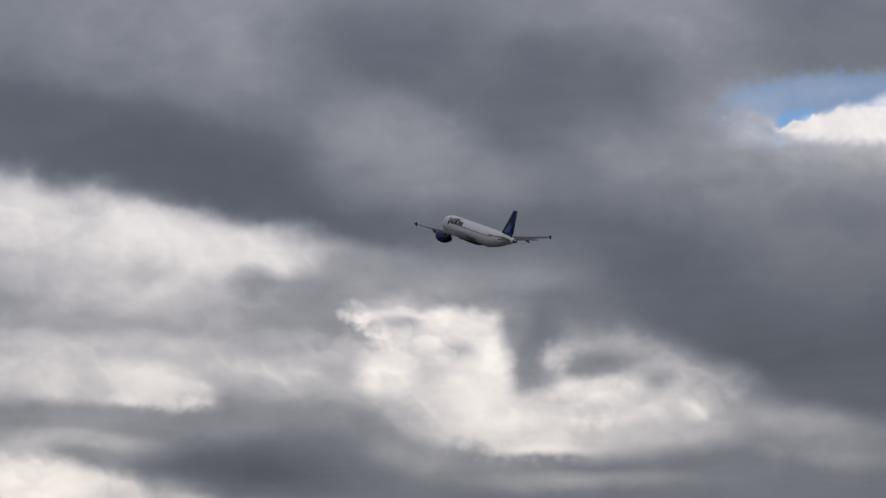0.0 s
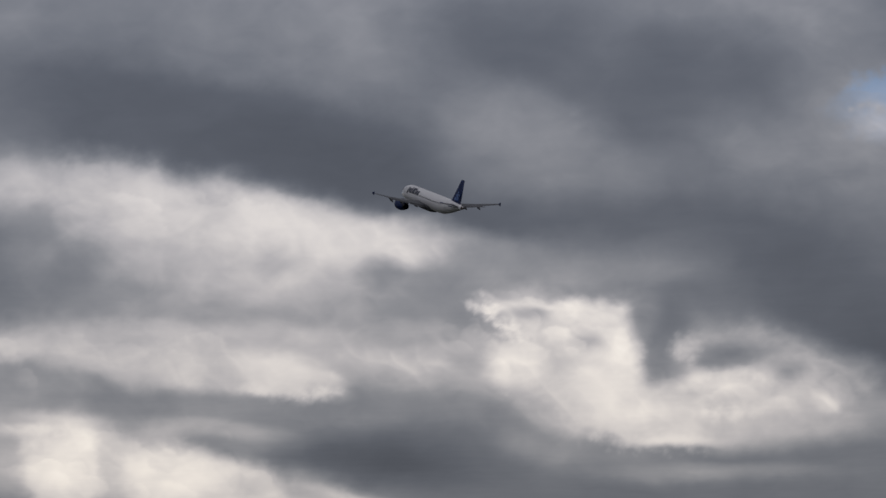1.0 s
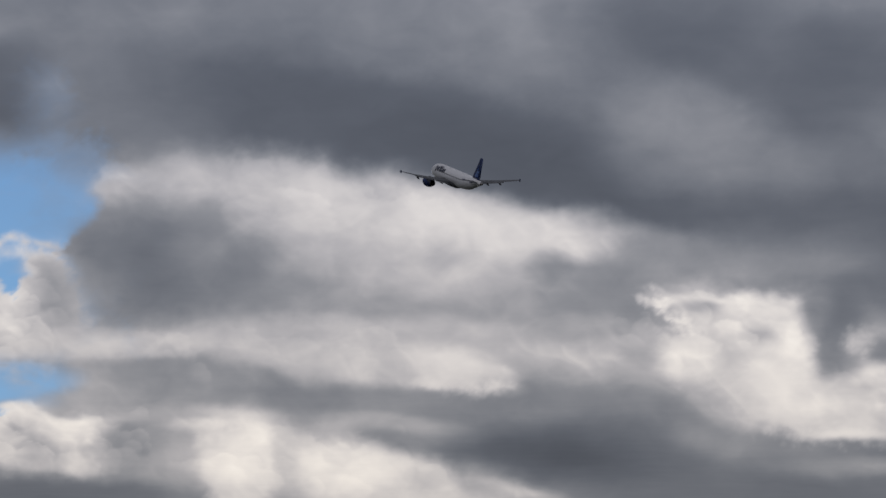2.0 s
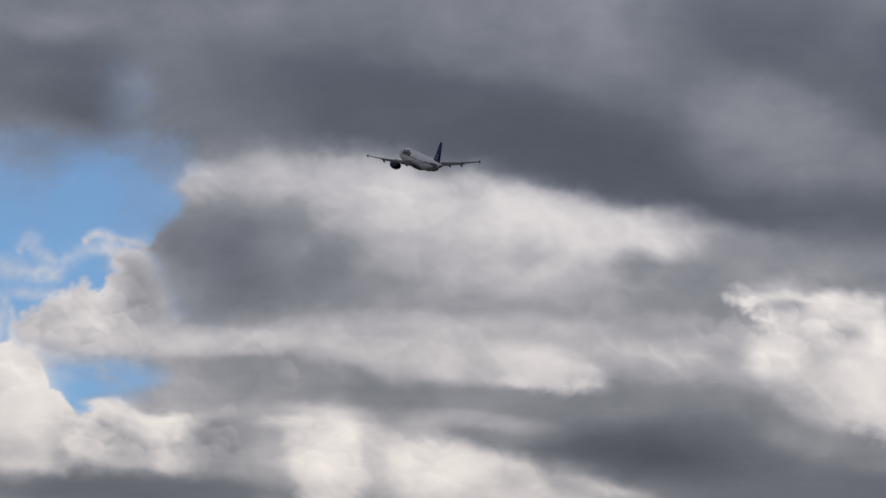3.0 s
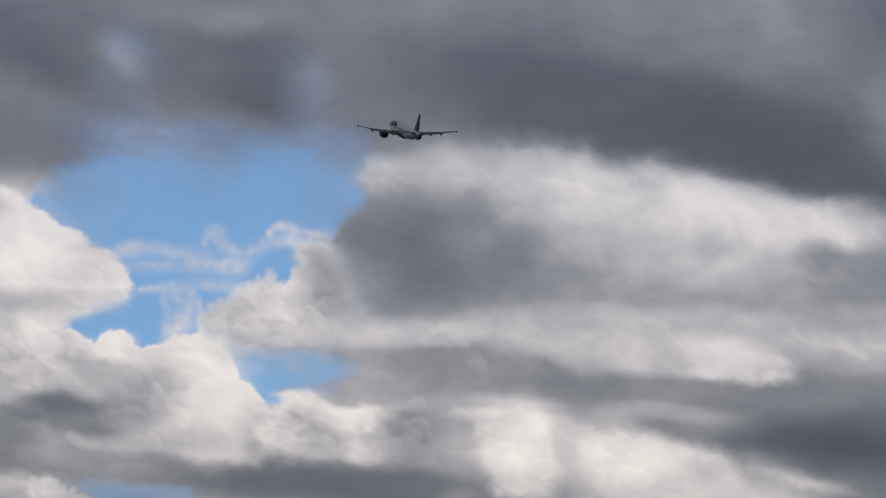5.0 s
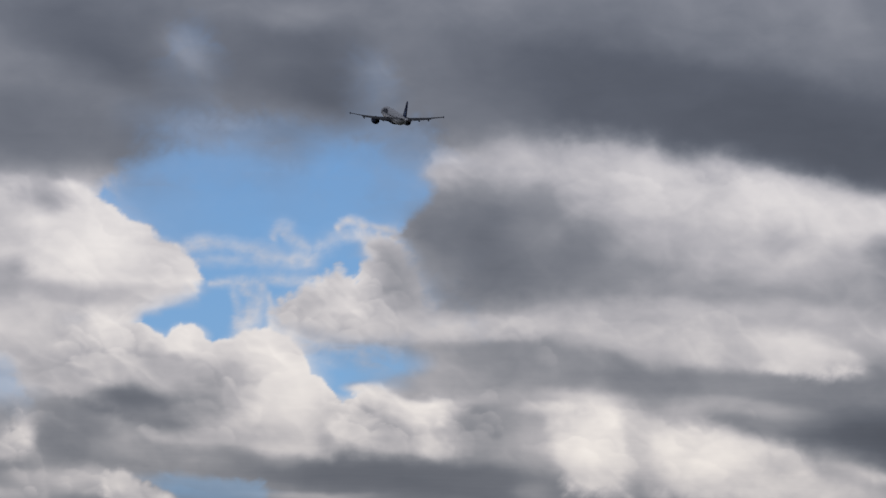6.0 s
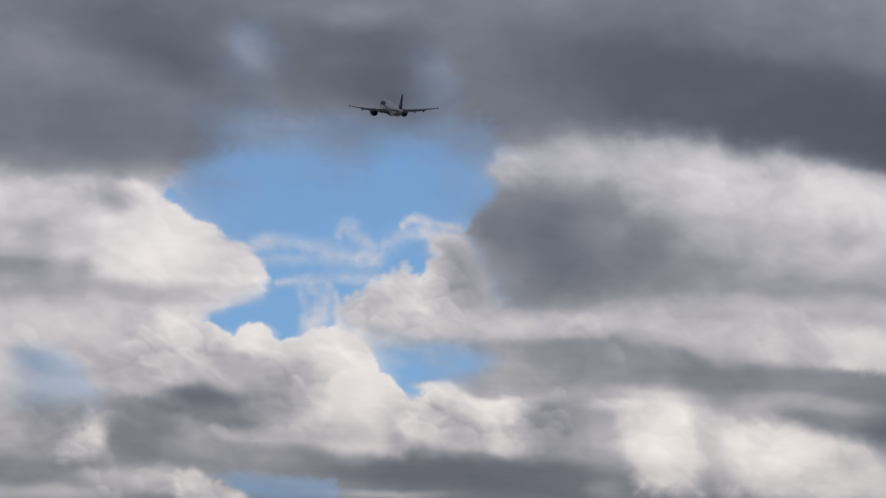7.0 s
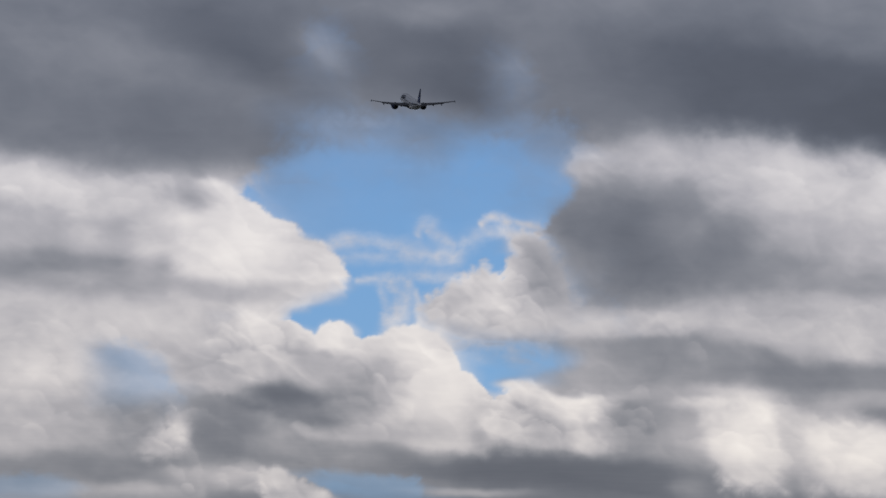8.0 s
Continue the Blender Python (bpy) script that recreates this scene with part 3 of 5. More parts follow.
puff(-12.86, 4.96, 0.63, 0.72, 0, 0.88, 0.9, 0.5)
puff(-15.48, 5.50, 0.99, 0.23, 0, 0.72, 0.9, 0.6)
puff(-14.23, 5.38, 0.81, 0.27, 14, 0.64, 0.9, 0.5)
puff(-15.74, 5.59, 0.63, 0.13, 10, 0.73, 0.9, 0.5)
puff(-14.74, 5.60, 0.54, 0.13, 0, 0.71, 0.9, 0.5)
puff(-16.64, 5.57, 0.72, 0.54, 0, 0.69, 0.9, 0.6)
puff(-17.08, 5.83, 0.63, 0.36, 0, 0.71, 0.9, 0.5)
puff(-16.22, 5.13, 0.81, 0.16, 0, 0.75, 0.9, 0.5)
puff(-13.89, 4.99, 0.54, 0.36, -20, 0.68, 0.9, 0.5)
puff(-15.33, 4.92, 1.12, 0.27, -2, 0.45, 0.95, 0.5)
puff(-14.97, 4.86, 0.63, 0.18, -6, 0.44, 0.95, 0.5)
puff(-16.26, 4.46, 0.63, 0.27, 6, 0.48, 0.95, 0.5)
puff(-15.63, 4.47, 0.54, 0.18, 0, 0.61, 0.9, 0.5)
puff(-14.97, 4.16, 0.54, 0.14, -25, 0.69, 0.8, 0.5)
puff(-14.01, 4.54, 0.99, 0.18, 0, 0.69, 0.9, 0.5)
puff(-13.67, 4.19, 1.53, 0.18, 0, 0.59, 0.9, 0.5)
puff(-12.76, 4.33, 0.63, 0.18, 0, 0.81, 0.9, 0.5)
puff(-18.48, 4.78, 0.72, 0.36, 0, 0.64, 0.9, 0.5)
puff(-17.39, 5.11, 0.63, 0.36, 0, 0.67, 0.9, 0.5)
puff(-17.96, 4.52, 0.54, 0.36, 20, 0.52, 0.9, 0.5)
puff(-17.29, 4.41, 0.45, 0.32, 20, 0.75, 0.8, 0.6)
puff(-17.02, 4.42, 0.2, 0.27, 0, 0.78, 0.8, 0.5)
puff(-17.62, 4.07, 0.81, 0.16, 6, 0.72, 0.9, 0.5)
puff(-19.30, 4.31, 0.99, 0.22, 0, 0.72, 0.9, 0.5)
puff(-19.15, 3.81, 1.62, 0.2, -4, 0.53, 0.9, 0.5)
puff(-16.29, 3.86, 1.08, 0.2, -4, 0.67, 0.9, 0.5)
puff(-16.04, 3.64, 0.81, 0.13, 0, 0.62, 0.9, 0.5)
puff(-15.49, 3.76, 0.23, 0.2, -40, 0.81, 0.5, 0.5)
puff(-15.06, 3.50, 0.54, 0.14, -14, 0.8, 0.5, 0.5)
puff(-19.08, 3.49, 0.81, 0.14, 0, 0.58, 0.9, 0.5)
puff(-17.56, 3.50, 1.17, 0.16, 0, 0.67, 0.9, 0.5)
# haze of blue
clear(-17.86, 5.50, 0.54, 0.34, -10, 0.9, 0.5, 0.26)
clear(-17.35, 5.12, 0.54, 0.18, 0, 0.9, 0.5, 0.16)
clear(-19.43, 3.54, 0.63, 0.13, 0, 0.9, 0.5, 0.35)
# low bank
puff(-10.87, 4.70, 1.26, 0.54, 0, 0.66, 0.45, 0.5)
puff(-11.44, 5.16, 0.33, 0.16, 0, 0.83, 0.5, 0.5)
puff(-11.84, 5.06, 0.26, 0.18, 0, 0.81, 0.75, 0.5)
puff(-11.09, 5.04, 0.28, 0.2, 0, 0.81, 0.75, 0.5)
puff(-10.58, 4.99, 0.33, 0.18, 0, 0.83, 0.75, 0.5)
puff(-9.95, 5.06, 0.33, 0.13, 0, 0.81, 0.75, 0.5)
puff(-11.89, 4.81, 0.23, 0.16, 0, 0.82, 0.75, 0.5)
puff(-11.10, 4.91, 0.23, 0.14, 0, 0.83, 0.75, 0.5)
puff(-10.58, 4.85, 0.36, 0.2, 0, 0.85, 0.75, 0.5)
puff(-11.65, 4.58, 0.36, 0.16, 0, 0.79, 0.75, 0.5)
puff(-10.93, 4.53, 0.22, 0.18, 0, 0.81, 0.75, 0.5)
puff(-10.50, 4.40, 0.39, 0.18, 0, 0.81, 0.75, 0.5)
puff(-11.33, 4.73, 0.27, 0.11, 20, 0.66, 0.9, 0.5)
puff(-10.23, 4.64, 0.36, 0.11, 10, 0.62, 0.9, 0.5)
puff(-9.85, 4.71, 0.31, 0.18, 0, 0.58, 0.9, 0.5)
puff(-9.78, 4.33, 0.63, 0.22, 0, 0.62, 0.9, 0.5)
puff(-9.06, 4.46, 0.54, 0.54, 0, 0.66, 0.95, 0.5)
puff(-8.09, 4.32, 0.75, 0.75, 6, 0.77, 0.9, 0.4)
puff(-8.26, 4.95, 0.72, 0.11, -2, 0.81, 0.6, 0.5)
puff(-7.93, 4.30, 0.56, 0.75, 8, 0.88, 0.35, 0.35)
puff(-6.38, 4.17, 0.81, 0.5, -6, 0.81, 0.6, 0.5)
puff(-5.83, 4.08, 0.99, 0.5, -6, 0.84, 0.8, 0.5)
puff(-7.16, 4.19, 0.18, 0.72, 14, 0.75, 0.9, 0.4)
puff(-4.76, 3.88, 1.26, 0.36, -14, 0.78, 0.8, 0.5)
puff(-11.18, 4.13, 1.97, 0.11, -2, 0.56, 0.9, 0.5)
puff(-12.13, 3.89, 2.33, 0.18, -2, 0.47, 0.9, 0.5)
puff(-10.64, 3.87, 2.51, 0.22, -3, 0.42, 0.9, 0.5)
puff(-9.53, 3.65, 1.79, 0.22, -6, 0.41, 0.9, 0.5)
puff(-12.51, 3.56, 0.81, 0.07, 0, 0.67, 0.9, 0.5)
puff(-8.02, 3.41, 1.17, 0.16, -14, 0.49, 0.9, 0.5)
puff(-11.76, 3.27, 4.49, 0.22, 0, 0.46, 0.9, 0.4)
puff(-18.11, 3.17, 3.59, 0.22, 0, 0.59, 0.9, 0.4)
# late shades
puff(2.48, 10.58, 1.08, 0.68, -12, 0.4, 0.95, 0.5)
puff(-1.02, 9.05, 1.26, 0.45, -10, 0.49, 0.95, 0.5)
puff(-5.09, 7.51, 1.35, 0.41, -4, 0.74, 0.95, 0.5)
puff(3.55, 7.53, 1.35, 0.72, -14, 0.36, 0.95, 0.5)
puff(1.34, 6.51, 0.5, 0.39, 0, 0.45, 0.9, 0.5)
puff(1.34, 6.06, 0.16, 0.27, 0, 0.54, 0.9, 0.5)
puff(2.44, 6.20, 0.43, 0.18, 0, 0.48, 0.8, 0.5)
puff(1.91, 6.35, 0.36, 0.11, -8, 0.67, 0.95, 0.7)
puff(0.09, 6.50, 0.25, 0.11, 0, 0.69, 0.9, 0.5)
puff(3.45, 5.93, 0.36, 0.18, -10, 0.65, 0.9, 0.5)
puff(3.84, 5.57, 0.27, 0.36, -10, 0.69, 0.9, 0.5)
puff(-2.54, 7.94, 0.54, 0.31, -10, 0.73, 0.95, 0.5)
puff(-1.37, 7.80, 0.63, 0.23, -6, 0.57, 0.95, 0.5)
puff(0.69, 9.17, 0.81, 0.36, 0, 0.48, 0.95, 0.5)
# lower window of blue
clear(-11.64, 5.62, 0.66, 0.29, 6, 0.4, 0.4)
clear(-11.10, 5.74, 0.45, 0.18, 0, 0.8, 0.5, 0.7)
clear(-12.33, 5.80, 0.39, 0.13, -38, 0.5, 0.3)
# ---- cloud outlines ----
# blue gap
mass(((-15.68, 8.20), (-15.20, 8.61), (-14.82, 8.89), (-14.44, 9.10), (-13.81, 9.06), (-13.26, 9.03), (-12.73, 8.83), (-12.07, 9.11), (-11.43, 9.16), (-10.90, 8.98), (-10.47, 8.67), (-10.32, 8.26), (-10.74, 7.45), (-11.03, 7.09), (-12.90, 6.35), (-14.68, 6.69), (-15.35, 7.57)), None, cover=0.0, edge=0.5, knob=0.12)
mass(((-15.81, 8.24), (-15.67, 8.38), (-15.15, 7.94), (-14.62, 7.68), (-13.91, 7.42), (-11.56, 7.35), (-11.07, 7.81), (-10.56, 8.62), (-10.30, 8.53), (-10.74, 7.45), (-11.03, 7.09), (-12.90, 6.35), (-14.68, 6.69), (-15.35, 7.57)), None, cover=0.0, edge=0.08)
mass(((-15.26, 6.05), (-15.08, 6.39), (-14.32, 6.65), (-14.16, 7.05), (-13.37, 7.33), (-12.30, 7.17), (-12.51, 6.71), (-13.03, 6.30), (-13.10, 5.99), (-14.02, 5.75), (-14.73, 5.87)), None, cover=0.0, edge=0.05)
mass(((-12.75, 5.88), (-12.11, 5.94), (-11.38, 5.96), (-10.99, 5.81), (-10.94, 5.58), (-11.15, 5.40), (-11.44, 5.11), (-11.99, 4.97), (-12.61, 5.18)), None, cover=0.0, edge=0.1, knob=0.08)
# veils drifting across the gap
mass(((-14.48, 8.44), (-14.63, 8.29), (-14.95, 8.22), (-15.27, 8.28), (-15.39, 8.43), (-15.25, 8.58), (-14.93, 8.65), (-14.61, 8.60)), 0.54, cover=0.5, edge=0.32, knob=0.12, soft=0.3)
mass(((-12.43, 9.19), (-12.57, 8.94), (-12.87, 8.83), (-13.15, 8.93), (-13.25, 9.18), (-13.12, 9.44), (-12.82, 9.55), (-12.53, 9.44)), 0.48, cover=0.75, edge=0.32, knob=0.12, soft=0.3)
mass(((-10.29, 9.16), (-10.42, 8.91), (-10.68, 8.80), (-10.93, 8.91), (-11.02, 9.16), (-10.90, 9.41), (-10.63, 9.52), (-10.39, 9.41)), 0.5, cover=0.7, edge=0.32, knob=0.12, soft=0.3)
mass(((-11.14, 9.38), (-11.31, 9.28), (-11.70, 9.24), (-12.08, 9.28), (-12.24, 9.37), (-12.07, 9.47), (-11.68, 9.51), (-11.30, 9.48)), 0.5, cover=0.6, edge=0.32, knob=0.12, soft=0.3)
mass(((-13.05, 9.46), (-13.27, 9.35), (-13.79, 9.31), (-14.31, 9.34), (-14.51, 9.43), (-14.30, 9.54), (-13.77, 9.58), (-13.26, 9.55)), 0.54, cover=0.7, edge=0.32, knob=0.12, soft=0.3)
mass(((-12.74, 8.69), (-13.07, 8.56), (-13.84, 8.50), (-14.61, 8.54), (-14.92, 8.66), (-14.60, 8.79), (-13.82, 8.86), (-13.05, 8.82)), 0.56, cover=0.18, edge=0.32, knob=0.12, soft=0.3)
mass(((-10.74, 8.62), (-11.02, 8.50), (-11.66, 8.45), (-12.31, 8.49), (-12.56, 8.61), (-12.29, 8.73), (-11.64, 8.78), (-11.00, 8.74)), 0.56, cover=0.12, edge=0.32, knob=0.12, soft=0.3)
mass(((-11.96, 8.16), (-12.36, 8.08), (-13.33, 8.04), (-14.29, 8.06), (-14.68, 8.13), (-14.28, 8.20), (-13.31, 8.25), (-12.35, 8.23)), 0.6, cover=0.07, edge=0.32, knob=0.12, soft=0.3)
puff(-11.31, 5.78, 0.36, 0.20, 0, 0.62, 0.95, 0.3, 0.5)
puff(-12.29, 5.95, 0.72, 0.09, 0, 0.62, 0.95, 0.3, 0.5)
# curled wisps
wisp(((-11.93, 7.82), (-11.86, 7.94), (-11.74, 7.98), (-11.61, 7.96), (-11.52, 7.85), (-11.49, 7.70), (-11.36, 7.55), (-11.15, 7.40)), 0.108, 0.79, 0.8)
wisp(((-11.57, 7.88), (-11.30, 7.82), (-11.07, 7.79), (-10.95, 7.63)), 0.081, 0.76, 0.8)
wisp(((-12.98, 7.65), (-12.94, 7.77), (-12.84, 7.85), (-12.71, 7.83)), 0.090, 0.8, 0.42)
wisp(((-12.76, 7.72), (-12.58, 7.66), (-12.44, 7.53), (-12.46, 7.38), (-12.40, 7.29), (-12.26, 7.46), (-12.07, 7.58), (-11.81, 7.66), (-11.58, 7.75)), 0.135, 0.8, 0.42)
wisp(((-14.50, 7.50), (-13.91, 7.51), (-13.37, 7.46), (-12.65, 7.38)), 0.153, 0.8, 0.42)
wisp(((-14.28, 7.30), (-13.47, 7.26), (-12.97, 7.29), (-12.47, 7.33)), 0.135, 0.8, 0.35)
wisp(((-13.94, 6.95), (-13.49, 6.95), (-13.12, 7.00), (-12.49, 6.97)), 0.108, 0.8, 0.5)
wisp(((-13.49, 6.93), (-13.40, 6.70), (-13.42, 6.39), (-13.51, 6.05)), 0.135, 0.79, 0.6)
wisp(((-13.24, 6.87), (-13.25, 6.53), (-13.36, 6.12)), 0.144, 0.8, 0.6)
wisp(((-13.62, 6.84), (-13.58, 6.43), (-13.62, 6.03)), 0.090, 0.8, 0.35)
wisp(((-13.10, 6.71), (-13.02, 6.44), (-13.09, 6.08)), 0.090, 0.8, 0.5)
wisp(((-15.34, 7.80), (-14.81, 7.60), (-14.09, 7.50)), 0.081, 0.8, 0.4)
# flank of the big cumulus
mass(((-13.05, 6.46), (-12.92, 6.62), (-12.71, 6.75), (-12.51, 6.89), (-12.35, 7.04), (-12.14, 7.10), (-12.00, 7.21), (-11.88, 7.12), (-11.71, 7.01), (-11.61, 7.17), (-11.49, 7.35), (-11.53, 7.58), (-11.31, 7.73), (-11.04, 7.70), (-10.83, 7.45), (-10.67, 7.09), (-10.53, 6.55), (-11.02, 5.99), (-12.02, 5.94), (-12.65, 5.97), (-12.98, 6.19)), 0.75, edge=0.11, knob=0.09, band=0.55, rim=0.05)
mass(((-11.01, 7.72), (-10.84, 7.94), (-10.60, 8.15), (-10.42, 8.35), (-10.36, 8.60), (-10.43, 8.73), (-10.18, 8.86), (-9.82, 8.86), (-9.46, 8.72), (-9.46, 7.64), (-10.16, 6.74), (-10.59, 6.91), (-10.83, 7.36)), 0.58, edge=0.1, knob=0.05, band=0.7)
puff(-10.19, 8.71, 0.29, 0.20, 0, 0.7, 0.95, 0.3)
puff(-10.53, 7.86, 0.27, 0.32, 20, 0.47, 0.95, 0.3)
puff(-9.64, 7.64, 0.90, 0.63, -5, 0.43, 0.95, 0.3)
puff(-8.54, 7.82, 0.63, 0.54, 0, 0.52, 0.95, 0.3)
puff(-11.35, 6.50, 0.54, 0.27, 0, 0.7, 0.95, 0.3)
puff(-11.87, 6.77, 0.32, 0.20, -20, 0.8, 0.95, 0.3)
puff(-12.52, 6.53, 0.40, 0.20, 10, 0.76, 0.95, 0.3)
puff(-11.28, 7.45, 0.20, 0.20, 0, 0.77, 0.95, 0.3)
puff(-11.04, 7.00, 0.27, 0.45, 20, 0.58, 0.95, 0.3)
# left cumulus
mass(((-17.00, 7.27), (-16.64, 7.95), (-16.38, 8.32), (-16.16, 8.44), (-15.98, 8.41), (-15.81, 8.24), (-15.66, 8.18), (-15.49, 8.09), (-15.30, 7.92), (-15.05, 7.83), (-14.88, 7.65), (-14.70, 7.53), (-14.42, 7.45), (-14.23, 7.25), (-14.16, 6.98), (-14.26, 6.75), (-14.52, 6.69), (-14.83, 6.56), (-15.10, 6.45), (-15.52, 6.26), (-15.98, 6.21), (-16.69, 6.29), (-17.03, 6.64)), 0.83, edge=0.06, knob=0.05, band=0.9, rim=0.03)
puff(-15.86, 7.39, 0.58, 0.54, -30, 0.89, 0.95, 0.3)
puff(-15.95, 6.62, 0.99, 0.11, -2, 0.74, 0.95, 0.3)
puff(-14.86, 6.77, 0.54, 0.13, 5, 0.78, 0.95, 0.3)
puff(-18.52, 7.46, 0.81, 0.23, 0, 0.72, 0.95, 0.3)
puff(-18.91, 6.94, 1.17, 0.22, 0, 0.52, 0.95, 0.3)
puff(-17.39, 6.80, 1.44, 0.13, -2, 0.66, 0.95, 0.3)
puff(-17.69, 6.18, 1.08, 0.32, 0, 0.76, 0.95, 0.3)
puff(-17.34, 7.53, 0.27, 0.45, -20, 0.78, 0.95, 0.3)
puff(-16.67, 8.22, 0.36, 0.22, -20, 0.62, 0.95, 0.3)
# hill of cumulus
mass(((-16.88, 5.39), (-16.63, 5.84), (-16.30, 6.03), (-16.08, 6.25), (-15.92, 6.34), (-15.74, 6.36), (-15.59, 6.27), (-15.46, 6.15), (-15.35, 6.15), (-15.25, 6.25), (-15.12, 6.28), (-15.02, 6.21), (-14.92, 6.11), (-14.74, 6.05), (-14.64, 6.17), (-14.49, 6.25), (-14.31, 6.26), (-14.17, 6.19), (-14.09, 6.03), (-13.99, 5.98), (-13.87, 6.03), (-13.64, 6.07), (-13.50, 6.16), (-13.31, 6.21), (-13.08, 6.21), (-12.89, 6.13), (-12.72, 6.01), (-12.58, 5.87), (-12.51, 5.67), (-12.43, 5.51), (-12.25, 5.40), (-12.10, 5.26), (-11.97, 5.08), (-11.82, 4.92), (-11.76, 4.48), (-12.14, 4.11), (-14.46, 4.53), (-16.22, 5.04)), 0.8, edge=0.03, knob=0.035, band=0.22, rim=0.06, soft=0.22)
puff(-12.97, 5.18, 0.54, 0.67, 15, 0.86, 0.95, 0.3)
puff(-13.15, 5.90, 0.45, 0.18, 0, 0.87, 0.95, 0.3)
puff(-14.36, 6.06, 0.23, 0.13, 0, 0.89, 0.95, 0.3)
puff(-15.45, 5.95, 0.54, 0.16, 0, 0.8, 0.95, 0.3)
puff(-16.65, 5.48, 0.45, 0.32, 0, 0.68, 0.95, 0.3)
puff(-14.76, 5.52, 0.72, 0.23, -10, 0.67, 0.95, 0.3)
puff(-15.92, 5.59, 0.40, 0.25, 0, 0.69, 0.95, 0.3)
puff(-13.92, 5.21, 0.45, 0.32, 15, 0.64, 0.95, 0.3)
puff(-15.33, 5.01, 0.56, 0.22, -5, 0.42, 0.95, 0.3)
puff(-15.57, 5.50, 0.45, 0.20, 10, 0.7, 0.95, 0.3)
puff(-14.71, 4.71, 0.49, 0.16, -14, 0.47, 0.95, 0.3)
puff(-16.17, 4.37, 0.43, 0.23, 10, 0.46, 0.95, 0.3)
puff(-14.42, 5.03, 0.20, 0.20, 0, 0.55, 0.95, 0.3)
puff(-14.90, 5.32, 0.23, 0.13, -30, 0.66, 0.95, 0.3)
puff(-14.83, 4.21, 0.90, 0.14, -8, 0.6, 0.95, 0.3)
puff(-13.56, 4.45, 0.81, 0.16, 0, 0.7, 0.95, 0.3)
# haze and small clouds low in the sky
mass(((-18.30, 5.58), (-18.07, 5.80), (-17.53, 5.78), (-17.19, 5.47), (-16.99, 5.03), (-17.31, 4.84), (-17.84, 5.10), (-18.23, 5.29)), None, cover=0.62, edge=0.2, knob=0.08)
puff(-18.89, 5.44, 0.63, 0.43, 0, 0.78, 0.95, 0.3)
puff(-17.59, 4.61, 0.54, 0.27, 20, 0.54, 0.95, 0.3)
puff(-17.90, 3.94, 1.17, 0.18, 0, 0.52, 0.95, 0.3)
puff(-18.76, 4.55, 0.81, 0.27, 0, 0.66, 0.95, 0.3)
mass(((-17.71, 4.12), (-17.50, 4.39), (-17.16, 4.69), (-16.98, 4.63), (-16.90, 4.45), (-16.85, 4.21), (-17.18, 4.02), (-17.63, 3.99)), 0.76, edge=0.05, knob=0.07, soft=0.25)
mass(((-14.85, 3.88), (-14.14, 3.80), (-13.20, 3.76), (-13.22, 3.44), (-14.08, 3.37), (-14.52, 3.55)), None, cover=0.6, edge=0.1, knob=0.05)
mass(((-15.83, 3.71), (-15.70, 3.90), (-15.55, 3.96), (-15.40, 3.84), (-15.04, 3.75), (-14.74, 3.58), (-14.44, 3.32), (-15.78, 3.26)), 0.79, edge=0.035, knob=0.06, band=0.4, soft=0.15)
puff(-16.56, 3.78, 0.63, 0.16, 0, 0.68, 0.95, 0.3)
mass(((-20.22, 3.67), (-19.33, 3.73), (-18.72, 3.61), (-18.82, 3.34), (-19.71, 3.28), (-20.24, 3.32)), None, cover=0.75, edge=0.12, knob=0.06)
# low bank
mass(((-12.18, 4.70), (-12.01, 5.05), (-11.66, 5.23), (-11.43, 5.31), (-11.27, 5.22), (-10.94, 5.18), (-10.68, 5.06), (-10.36, 5.12), (-10.06, 4.98), (-9.84, 4.72), (-9.89, 4.27), (-10.43, 4.18), (-11.78, 4.21)), 0.74, edge=0.05, knob=0.09, band=0.4, rim=0.06)
puff(-11.66, 5.28, 0.22, 0.07, 0, 0.8, 0.95, 0.3)
puff(-11.39, 5.20, 0.29, 0.13, 0, 0.83, 0.95, 0.3)
puff(-12.00, 4.83, 0.20, 0.22, 0, 0.82, 0.95, 0.3)
puff(-11.52, 4.70, 0.22, 0.18, 0, 0.76, 0.95, 0.3)
puff(-10.65, 4.89, 0.38, 0.20, 0, 0.82, 0.95, 0.3)
puff(-10.42, 4.40, 0.31, 0.20, -20, 0.74, 0.95, 0.3)
puff(-11.22, 4.48, 0.36, 0.16, 0, 0.66, 0.95, 0.3)
puff(-10.76, 5.20, 0.36, 0.09, 0, 0.6, 0.95, 0.3)
puff(-9.89, 4.83, 0.29, 0.36, -30, 0.56, 0.95, 0.3)
puff(-9.48, 4.57, 0.40, 0.36, 0, 0.59, 0.95, 0.3)
puff(-8.94, 4.22, 0.31, 0.54, 0, 0.64, 0.95, 0.3)
puff(-10.99, 3.93, 1.26, 0.20, 0, 0.4, 0.95, 0.3)
puff(-9.74, 3.87, 0.72, 0.14, 0, 0.42, 0.95, 0.3)
mass(((-8.48, 3.60), (-8.56, 4.31), (-8.72, 4.76), (-8.76, 4.93), (-8.41, 5.01), (-7.94, 5.06), (-7.76, 4.96), (-7.68, 4.72), (-7.61, 4.50), (-7.53, 4.18), (-7.42, 3.60)), 0.81, edge=0.05, knob=0.07, soft=0.26)
puff(-7.99, 4.36, 0.32, 0.45, 0, 0.9, 0.95, 0.3)
puff(-7.30, 4.37, 0.11, 0.40, 15, 0.76, 0.95, 0.3)
